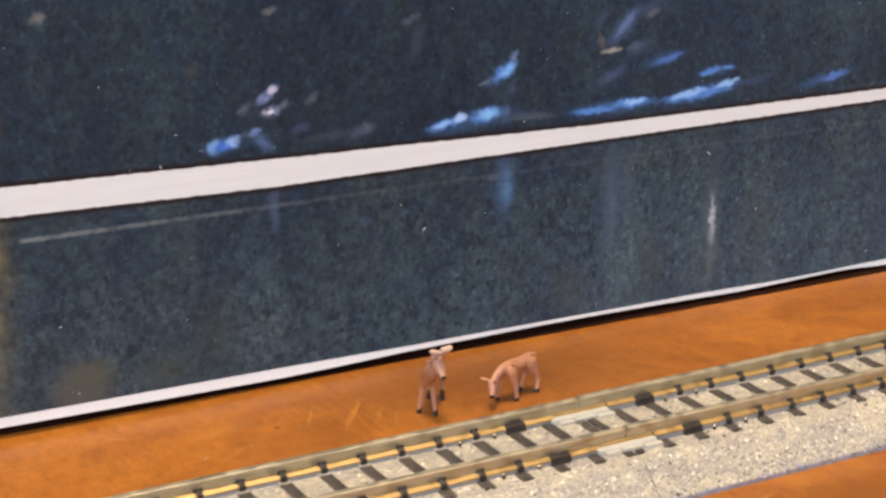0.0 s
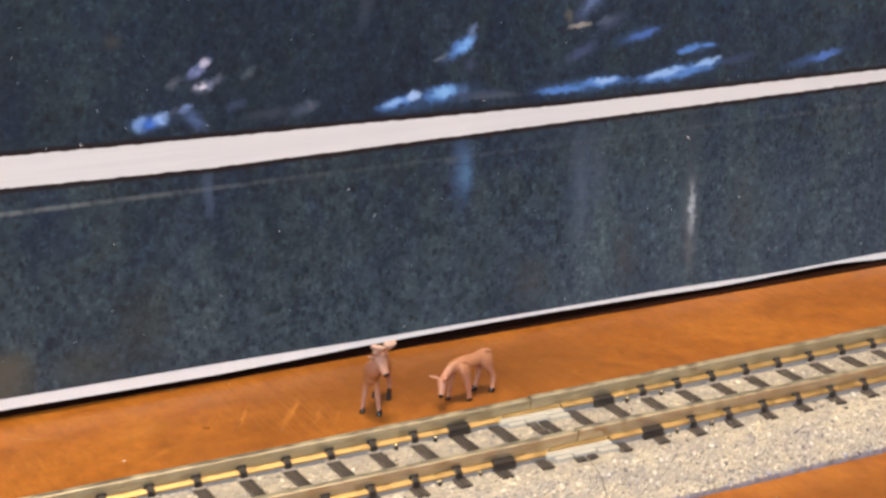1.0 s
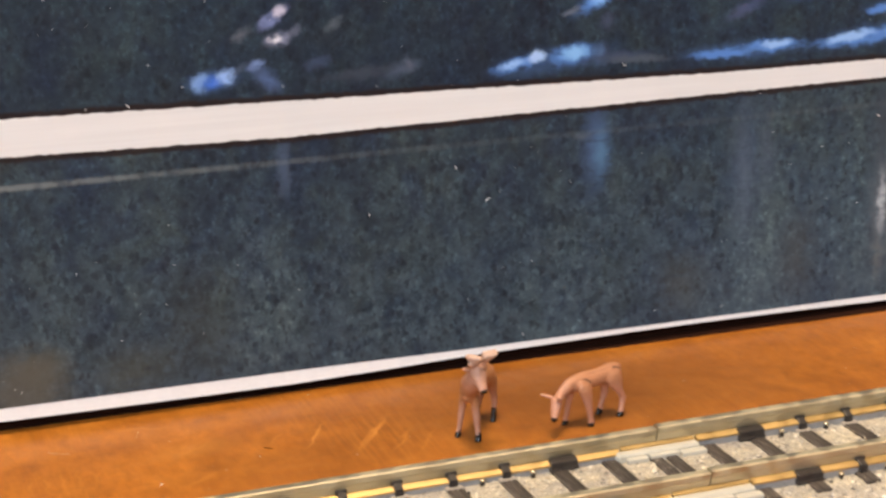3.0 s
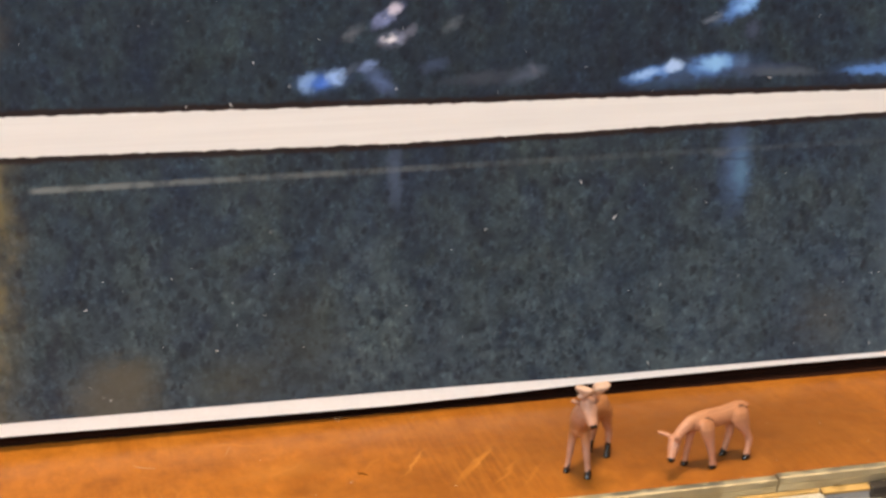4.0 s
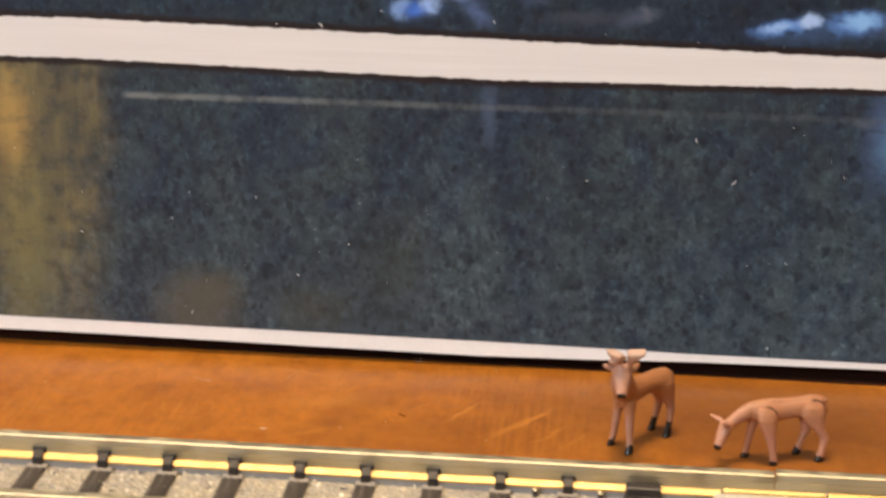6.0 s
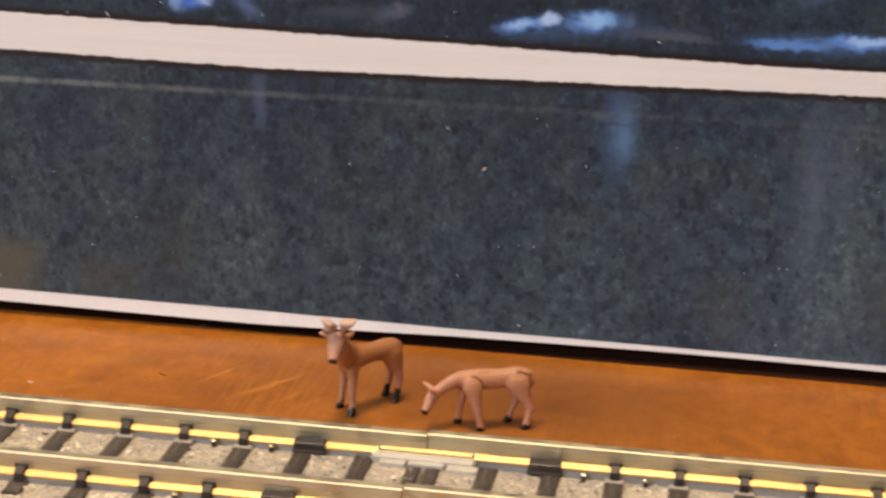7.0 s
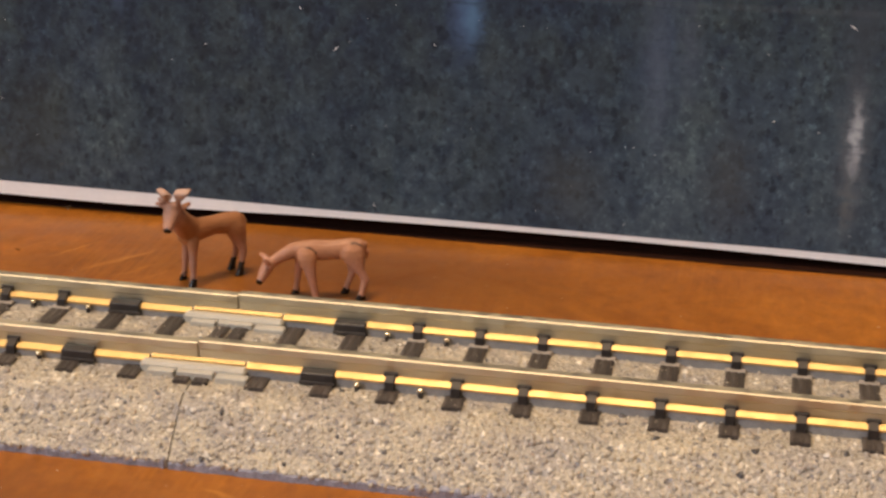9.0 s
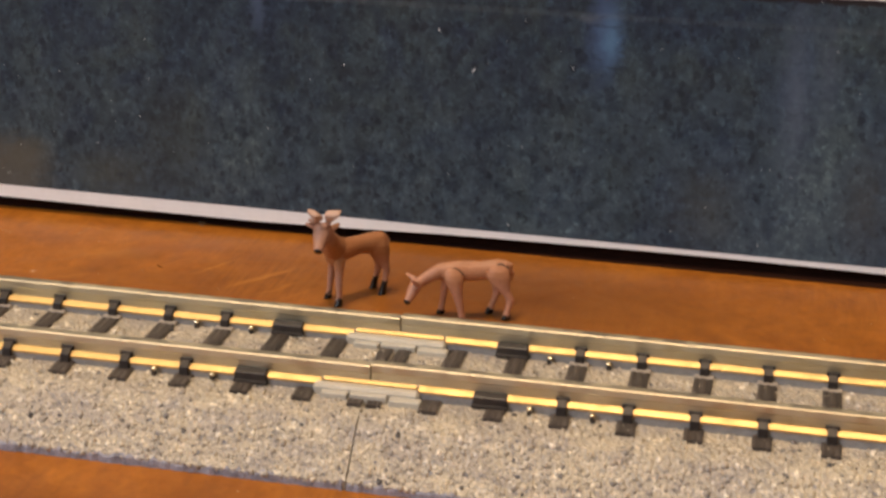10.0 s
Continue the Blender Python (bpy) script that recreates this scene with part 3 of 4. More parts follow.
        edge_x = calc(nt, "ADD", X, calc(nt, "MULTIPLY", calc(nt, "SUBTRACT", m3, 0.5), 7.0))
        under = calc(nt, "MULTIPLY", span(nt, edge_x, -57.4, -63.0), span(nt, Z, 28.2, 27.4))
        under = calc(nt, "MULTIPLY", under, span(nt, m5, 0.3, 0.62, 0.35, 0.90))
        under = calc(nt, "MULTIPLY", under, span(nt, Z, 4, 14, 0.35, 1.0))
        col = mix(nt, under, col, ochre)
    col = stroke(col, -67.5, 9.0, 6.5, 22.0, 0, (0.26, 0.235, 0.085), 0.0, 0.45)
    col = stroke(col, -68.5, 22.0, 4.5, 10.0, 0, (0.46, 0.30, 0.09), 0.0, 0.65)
    col = stroke(col, -65.6, 36.4, 2.8, 2.4, 0, (0.62, 0.46, 0.26), 0.2)
    col = stroke(col, -66.0, 38.6, 2.4, 1.8, 0, (0.40, 0.32, 0.22), 0.2)
    col = stroke(col, -62.0, 39.5, 6.0, 7.0, 0, (0.085, 0.07, 0.05), 0.0, 0.7)
    # pale stripe with dark ragged borders
    rag = calc(nt, "MULTIPLY", calc(nt, "SUBTRACT", fbm(nt, coords(nt, (900, 900, 900)), 1.0, 3), 0.5), 0.40)
    top = span(nt, X, -62, 25, 31.75, 30.15, False)
    top = calc(nt, "ADD", calc(nt, "ADD", top, rag), span(nt, X, 25, 85, 0.0, -0.12, False))
    bot = span(nt, X, -62, -24, 28.02, 27.30, False)
    bot = calc(nt, "SUBTRACT", calc(nt, "ADD", bot, span(nt, X, -24, 85, 0.0, 0.95, False)), rag)
    above, below = calc(nt, "SUBTRACT", top, Z), calc(nt, "SUBTRACT", Z, bot)
    inside = calc(nt, "MINIMUM", above, below)
    col = mix(nt, span(nt, calc(nt, "ADD", inside, calc(nt, "MULTIPLY", calc(nt, "SUBTRACT", m2, 0.5), 0.7)), -0.74, -0.36, 0.0, 0.92), col, (0.013, 0.008, 0.009))
    paper = ramp(nt, fbm(nt, coords(nt, (60, 900, 2600)), 1.0, 2), [(0.3, (0.69, 0.695, 0.69)), (0.7, (0.73, 0.738, 0.732))])
    col = mix(nt, span(nt, inside, -0.06, 0.10), col, paper)
    link(nt, col, b.inputs["Base Color"])
    finish(b, 0.42, 0.0, 0.32)
    relief(nt, b, m2, 0.12, 0.02)
    return mat


M_WOOD = wood_material()
M_RAIL = rail_material("nickel_silver", (0.67, 0.61, 0.45), 0.50)
# gold tint: the lamp's warm reflection put into the metal's colour
M_WARM_METAL = rail_material("warm_lit_metal", (0.62, 0.43, 0.185), 0.45)
M_GRAIN, M_BED, M_TIE = grain_material(), bed_material(), tie_material()
M_BLACK = plain_material("black_plastic", (0.034, 0.027, 0.023), 0.36, 1.5, 0.4, spec=0.38)
M_GREY = plain_material("grey_plastic", (0.47, 0.435, 0.36), 0.34, 0.7, 0.14)
M_LUG = rail_material("nickel_lug", (0.86, 0.74, 0.52), 0.22)
M_EDGE_HIGHLIGHT = rail_material("rail_edge_highlight", (0.78, 0.66, 0.45), 0.50)
M_SEAT = plain_material("clip_seat_plastic", (0.33, 0.285, 0.235), 0.45, 1.0, 0.25)
M_SHADE_STRIP = plain_material("shade_strip", (0.27, 0.255, 0.24), 0.5, 1.2, 0.3)
M_RIM = plain_material("rim_plastic", (0.26, 0.255, 0.29), 0.5, 1.0, 0.6)
M_PAPER = plain_material("white_paper", (0.79, 0.795, 0.785), 0.55, 0.3, 0.05, spec=0.3)
SPLIT_X = 18.0
M_PRINT = print_material("photo_print", False)
M_PRINT_WEST = print_material("photo_print_west", True, x1=SPLIT_X + 1.5)
M_PRINT_EAST = print_material("photo_print_east", True, x0=SPLIT_X - 1.5)
# near-black brown for the shade under the sheet, and for the splinter
M_SHADE_SPLINTER = plain_material("shade_splinter_brown", (0.021, 0.008, 0.0048), 0.95, 0.5, 0.3, spec=0.03)
M_DUST = plain_material("dust_flecks", (0.80, 0.83, 0.86), 0.5, 1.0, 0.05)
M_LINT = plain_material("lint_fibres", (0.52, 0.40, 0.28), 0.7, 1.0, 0.1)
M_WALL = plain_material("wall_paint", (0.66, 0.60, 0.52), 0.8, 0.01, 0.06)
M_CEIL = plain_material("ceiling_paint", (0.78, 0.75, 0.70), 0.85, 0.01, 0.05)
M_FLOOR = plain_material("floor_boards", (0.26, 0.16, 0.09), 0.5, 0.02, 0.2)


# ---- mesh helpers, in millimetres ----
def mesh_of(bm, name, material, smooth=False):
    bmesh.ops.recalc_face_normals(bm, faces=bm.faces)
    me = bpy.data.meshes.new(name)
    for v in bm.verts:
        v.co *= MM
    for f in bm.faces:
        f.smooth = smooth
    bm.to_mesh(me)
    bm.free()
    me.materials.append(material)
    return me


def part(name, bm, material, parent, label="", smooth=False, at=(0, 0, 0)):
    ob = new(name, mesh_of(bm, name, material, smooth) if isinstance(bm, bmesh.types.BMesh) else bm)
    ob.parent = parent
    ob.location = Vector(at) * MM
    return tagged(ob, label)


def thing(name, bm, material, label, category="", kind="", group="", smooth=False):
    ob = new(name, mesh_of(bm, name, material, smooth))
    return tagged(ob, label, category, group, kind)


def box(bm, x0, x1, y0, y1, z0, z1, bevel=0.0, seg=1):
    made = bmesh.ops.create_cube(bm, size=1.0)["verts"]
    for v in made:
        v.co = Vector(((x0 + x1) / 2 + v.co.x * (x1 - x0), (y0 + y1) / 2 + v.co.y * (y1 - y0), (z0 + z1) / 2 + v.co.z * (z1 - z0)))
    if bevel:
        edges = {e for v in made for e in v.link_edges}
        bmesh.ops.bevel(bm, geom=list(edges), offset=bevel, segments=seg, affect="EDGES", profile=0.5)
    return made


def sweep(bm, profile, xs):
    """A closed (y, z) profile carried along x; capped."""
    rings = [[bm.verts.new((x, y, z)) for y, z in profile] for x in xs]
    n = len(profile)
    for a, b in zip(rings, rings[1:]):
        for k in range(n):
            bm.faces.new((a[k], a[(k + 1) % n], b[(k + 1) % n], b[k]))
    bm.faces.new(rings[0])
    bm.faces.new(rings[-1])
    return rings


# ---- the room: a board against a wall, the room closed round it ----
WALL_Y = 62.0
bm = bmesh.new()
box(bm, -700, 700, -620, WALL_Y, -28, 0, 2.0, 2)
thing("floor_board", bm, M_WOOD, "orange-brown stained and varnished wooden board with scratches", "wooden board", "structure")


def shell(name, x0, x1, y0, y1, z0, z1, material, label):
    bm = bmesh.new()
    box(bm, x0, x1, y0, y1, z0, z1)
    return thing(name, bm, material, label, name.split("_")[0], "structure")


shell("wall_north", -1600, 1600, WALL_Y, WALL_Y + 120, -780, 1500, M_WALL, "plain beige painted wall behind the board")
shell("wall_east", 1600, 1720, -2400, WALL_Y + 120, -780, 1500, M_WALL, "plain beige painted room wall")
shell("wall_west", -1720, -1600, -2400, WALL_Y + 120, -780, 1500, M_WALL, "plain beige painted room wall")
shell("wall_south", -1720, 1720, -2520, -2400, -780, 1500, M_WALL, "plain beige painted room wall")
shell("ceiling", -1720, 1720, -2520, WALL_Y + 120, 1500, 1620, M_CEIL, "plain pale painted ceiling")
shell("floor", -1720, 1720, -2520, WALL_Y + 120, -900, -780, M_FLOOR, "brown wooden room floor")


# ---- the poster leaning on the wall ----
def lean(x, z):
    """How far back the sheet stands: it leans on the wall and bows a little."""
    return 40.57 + 0.0103 * x + 0.0452 * z + 0.12 * math.sin(x * 0.06) * math.exp(-z / 9.0) - 0.25 * math.exp(-z / 6.0)


def foot(x):
    """The hand-cut lower edge of the sheet."""
    return float(np.interp(x, FOOT_X, FOOT_Z))


def print_foot(x):
    return float(np.interp(x, FOOT_X, PRINT_Z))


FOOT_X = (-210, -61, -40, -24, -14, -4, 8, 16, 24, 33, 43, 54, 60, 68, 75, 79, 85, 100, 210)
FOOT_Z = (2.2, 1.55, 1.28, 1.10, 1.20, 1.40, 1.42, 1.42, 1.36, 1.24, 1.05, 0.80, 0.85, 0.98, 1.08, 0.95, 0.55, 0.2, 0.0)
PRINT_Z = (4.2, 2.88, 2.70, 2.56, 2.40, 2.20, 2.10, 2.00, 1.92, 1.80, 1.78, 1.60, 1.44, 1.42, 1.50, 1.55, 1.58, 1.4, 1.2)


def sheet(bottom, top, gap, thick, x0, x1):
    """A thin bowed sheet between two edge curves."""
    bm = bmesh.new()
    xs = np.linspace(x0, x1, 211)
    hs = [0, 0.004, 0.012, 0.03, 0.06, 0.0938, 0.2, 0.4, 0.7, 1.0]
    rows = []
    for side in (0, 1):
        rows.append([[bm.verts.new((x, lean(x, z := bottom(x) + h * (top - bottom(x))) - gap + side * thick, z)) for h in hs] for x in xs])
    nx, nh = len(xs), len(hs)
    for g, flip in ((rows[0], False), (rows[1], True)):
        for i in range(nx - 1):
            for j in range(nh - 1):
                q = (g[i][j], g[i + 1][j], g[i + 1][j + 1], g[i][j + 1])
                bm.faces.new(q[::-1] if flip else q)
    f, r = rows
    for i in range(nx - 1):
        bm.faces.new((f[i][0], r[i][0], r[i + 1][0], f[i + 1][0]))
        bm.faces.new((f[i][-1], f[i + 1][-1], r[i + 1][-1], r[i][-1]))
    for j in range(nh - 1):
        bm.faces.new((f[0][j], f[0][j + 1], r[0][j + 1], r[0][j]))
        bm.faces.new((f[-1][j], r[-1][j], r[-1][j + 1], f[-1][j + 1]))
    return bm


def backing():
    """An added dark backing that stands on the wooden board and carries the sheet; its colour is the shade in the gap.
    """
    bm = bmesh.new()
    rows = []
    for x in (-212, 212):
        rows.append([bm.verts.new((x, lean(x, z) + d, z)) for z, d in ((0.0, 1.7), (30.0, 1.7), (302.0, 1.7), (302.0, 6.2), (0.0, 6.2))])
    a, b = rows
    for k in range(5):
        bm.faces.new((a[k], a[(k + 1) % 5], b[(k + 1) % 5], b[k]))
    bm.faces.new(a)
    bm.faces.new(b)
    return bm


def foot_shade():
    """A thin dark strip drawn for the shadow at the sheet's foot; it creeps out from under the sheet towards large x.
    """
    bm = bmesh.new()
    rng = np.random.RandomState(4)
    rows = []
    for x in np.linspace(-212, 212, 213):
        y = float(np.interp(x, (-212, -60, 0, 40, 75, 212), (42.2, 41.15, 40.45, 39.85, 39.65, 39.4))) + rng.uniform(-0.05, 0.05)
        rows.append([bm.verts.new((x, q, z)) for q, z in ((y, 0.0), (y + 0.03, 0.10), (46.0, 0.10), (46.0, 0.0))])
    for a, b in zip(rows, rows[1:]):
        for k in range(4):
            bm.faces.new((a[k], a[(k + 1) % 4], b[(k + 1) % 4], b[k]))
    bm.faces.new(rows[0])
    bm.faces.new(rows[-1])
    return bm


poster = tagged(new("poster"), "glossy dark night photo poster with white border leaning on wall", "poster")
part("backing_board", backing(), M_SHADE_SPLINTER, poster, "added dark brown backing standing for the shade under the sheet")
part("foot_strip", foot_shade(), M_SHADE_SPLINTER, poster, "thin dark strip standing for the shadow at the sheet's foot")
part("paper", sheet(foot, 300.0, 0.0, 0.28, -210, 210), M_PAPER, poster, "white poster paper with hand-cut wavy edge")
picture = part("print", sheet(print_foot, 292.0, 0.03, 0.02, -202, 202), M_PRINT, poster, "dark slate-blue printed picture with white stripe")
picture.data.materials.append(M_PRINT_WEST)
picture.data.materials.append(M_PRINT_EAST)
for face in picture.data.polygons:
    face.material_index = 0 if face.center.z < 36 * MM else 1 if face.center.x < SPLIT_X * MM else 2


# ---- model railway track ----
RAIL_Z, TIE_Z = 6.92, 4.82
PITCH = 5.0


def rail_profile(yc):
    """Flat-bottomed rail: head, web and sloping foot."""
    half = [(0.36, RAIL_Z), (0.45, RAIL_Z - 0.09), (0.45, RAIL_Z - 0.62), (0.36, RAIL_Z - 0.74), (0.30, RAIL_Z - 1.38), (0.36, RAIL_Z - 1.46)]
    return [(yc + y, z) for y, z in half] + [(yc + 0.36, 5.12), (yc - 0.36, 5.12)] + [(yc - y, z) for y, z in reversed(half)]


def foot_profile(yc, side):
    """The sloping brass-bright foot on one side of the web."""
    return [(yc + side * 0.31, 5.56), (yc + side * 0.40, 5.54), (yc + side * 0.92, 5.27), (yc + side * 0.93, 5.12), (yc + side * 0.31, 5.10)]


def bed_height(y):
    a = abs(y)
    return float(np.interp(a, (0, 6.4, 8.4, 9.4, 12.55, 12.8), (4.66, 4.66, 4.46, 4.10, 1.0, 0.75)))


def roadbed(x0, x1):
    ys = [-12.8, -12.6, -12.0, -11, -10.2, -9.4, -8.6, -6, 0, 6, 8.6, 9.4, 10.2, 11, 12.0, 12.6, 12.8]
    prof = [(y, bed_height(y) - 0.07) for y in ys] + [(12.75, 0.0), (-12.75, 0.0)]
    bm = bmesh.new()
    sweep(bm, prof, np.linspace(x0, x1, 40))
    return bm


def grains(x0, x1, rng, step=0.45):
    """Loose-looking ballast moulded over the bed, between the sleepers and down both shoulders."""
    corners = np.array([(0, 0, 1), (0, 0, -1), (1, 0, 0), (-1, 0, 0), (0, 1, 0), (0, -1, 0)], float)
    tris = [(0, 2, 4), (0, 4, 3), (0, 3, 5), (0, 5, 2), (1, 4, 2), (1, 3, 4), (1, 5, 3), (1, 2, 5)]
    verts, faces = [], []
    # arc length across the bed so the shoulders are as dense as the top
    ya = np.linspace(-12.75, 12.75, 400)
    za = np.array([bed_height(y) for y in ya])
    arc = np.concatenate([[0], np.cumsum(np.hypot(np.diff(ya), np.diff(za)))])
    for s in np.arange(0.1, arc[-1], step):
        for x in np.arange(x0 + 0.15, x1 - 0.1, step):
            u = x + rng.uniform(-0.2, 0.2)
            y = float(np.interp(s + rng.uniform(-0.2, 0.2), arc, ya))
            if not x0 + 0.12 < u < x1 - 0.12:
                continue
            size = rng.choice((rng.uniform(0.20, 0.34), rng.uniform(0.30, 0.46)))
            z = bed_height(y) - rng.uniform(0.16, 0.30)
            turn = Euler((rng.uniform(0, 6), rng.uniform(0, 6), rng.uniform(0, 6))).to_matrix()
            pts = corners * rng.uniform(0.75, 1.15, (6, 1)) * size * np.array([1, rng.uniform(0.8, 1.1), rng.uniform(0.55, 0.8)])
            k = len(verts)
            verts.extend((np.array(turn) @ p + (u, y, z)) * MM for p in pts)
            faces.extend((a + k, b + k, c + k) for a, b, c in tris)
    me = bpy.data.meshes.new("ballast")
    me.from_pydata([tuple(v) for v in verts], [], faces)
    me.materials.append(M_GRAIN)
    me.polygons.foreach_set("use_smooth", [True] * len(me.polygons))
    return me


def tie_mesh(width, length=15.3):
    """A sleeper with worn grooves along its top."""
    rng = np.random.RandomState(5)
    bm = bmesh.new()
    xs = np.linspace(-width / 2, width / 2, 7)
    tops = TIE_Z + np.array([-0.06, 0, -0.05, 0.01, -0.04, 0, -0.06])
    prof = [(-width / 2, 3.9)] + list(zip(xs, tops)) + [(width / 2, 3.9)]
    rings = []
    for y in np.linspace(-length / 2, length / 2, 9):
        end = abs(y) > length / 2 - 0.1
        rings.append([bm.verts.new((x * (0.97 if end else 1), y, z - (0.08 if end and z > 4.0 else 0) + rng.uniform(-0.02, 0.02))) for x, z in prof])
    for a, b in zip(rings, rings[1:]):
        for k in range(len(prof)):
            j = (k + 1) % len(prof)
            bm.faces.new((a[k], a[j], b[j], b[k]))
    bm.faces.new(rings[0])
    bm.faces.new(rings[-1])
    return mesh_of(bm, "tie", M_TIE)


def clip_mesh(side):
    """A hook-like rail fastener: a flange against the web, an arm over the foot and a blunt upright front."""
    bm = bmesh.new()
    s = side
    y = lambda a, b: (min(s * a, s * b), max(s * a, s * b))  # noqa: E731
    box(bm, -0.54, 0.54, *y(0.28, 0.50), 5.50, 5.98, 0.07)
    box(bm, -0.38, 0.38, *y(0.34, 1.20), 4.66, 5.86, 0.08, 2)
    for v in bm.verts:
        if abs(v.co.y) > 0.7 and v.co.z > 5.3:
            v.co.z -= 0.34
    return mesh_of(bm, "rail_clip", M_BLACK)


def clip_seat_mesh(side):
    """The pale moulded seat at the foot of a fastener."""
    bm = bmesh.new()
    ys = sorted((side * 0.85, side * 1.52))
    box(bm, -0.80, 0.80, ys[0], ys[1], 4.3, 4.88, 0.10, 2)
    return mesh_of(bm, "clip_seat", M_SEAT)


def long_clip_mesh(side):
    """The long black holder next to a joint, with a sloping lid."""
    bm = bmesh.new()
    s = side
    y = lambda a, b: (min(s * a, s * b), max(s * a, s * b))  # noqa: E731
    box(bm, -1.35, 1.35, *y(0.32, 1.22), 4.80, 5.78, 0.10, 2)
    for v in bm.verts:
        if v.co.z > 5.3:
            v.co.z -= 0.22 * max(0.0, abs(v.co.y) - 0.5)
            v.co.x *= 0.95
    box(bm, -1.40, 1.40, *y(0.9, 1.28), 4.70, 5.00, 0.06)
    return mesh_of(bm, "long_rail_clip", M_BLACK)


def joiner_mesh(side):
    """Pale plastic rail joiner: a chamfered bar with stepped blocks at its foot."""
    bm = bmesh.new()
    s = side
    y = lambda a, b: (min(s * a, s * b), max(s * a, s * b))  # noqa: E731
    box(bm, -4.4, 4.0, *y(0.45, 1.42), 4.4, 5.38, 0.22, 1)
    box(bm, -3.6, -1.5, *y(1.3, 2.0), 4.2, 5.04, 0.08)
    box(bm, -1.3, 1.6, *y(1.3, 1.95), 4.2, 5.10, 0.08)
    box(bm, 1.8, 4.3, *y(1.3, 2.2), 4.2, 5.00, 0.08)
    return mesh_of(bm, "rail_joiner", M_GREY, False)


def joiner_plate_mesh(side):
    bm = bmesh.new()
    sweep(bm, [(side * 0.33, 5.70), (side * 0.40, 5.69), (side * 0.62, 5.50), (side * 0.62, 5.28), (side * 0.33, 5.28)], [-3.7, 3.7])
    return mesh_of(bm, "joiner_plate", M_WARM_METAL)


def lug_mesh(side):
    """A small dark post beside the rail foot."""
    bm = bmesh.new()
    ys = sorted((side * 1.06, side * 1.40))
    box(bm, -0.17, 0.17, ys[0], ys[1], 4.4, 5.08, 0.04)
    return mesh_of(bm, "lug", M_BLACK)


def lug_cap_mesh(side):
    """The bright pressed head on the post."""
    bm = bmesh.new()
    bmesh.ops.create_icosphere(bm, subdivisions=2, radius=1.0)
    for v in bm.verts:
        v.co = Vector((v.co.x * 0.27, side * 1.22 + v.co.y * 0.25, 5.12 + v.co.z * 0.17))
    return mesh_of(bm, "lug_cap", M_LUG, True)


TIE, HALF_TIE = tie_mesh(1.5), tie_mesh(1.15)
SIDES = (-1, 1)
CLIP = {s: clip_mesh(s) for s in SIDES}
SEAT = {s: clip_seat_mesh(s) for s in SIDES}
LONG = {s: long_clip_mesh(s) for s in SIDES}
JOINER = {s: joiner_mesh(s) for s in SIDES}
PLATE = {s: joiner_plate_mesh(s) for s in SIDES}
LUG = {s: lug_mesh(s) for s in SIDES}
CAP = {s: lug_cap_mesh(s) for s in SIDES}
RAIL_Y = 4.92
LENGTH = 124.0


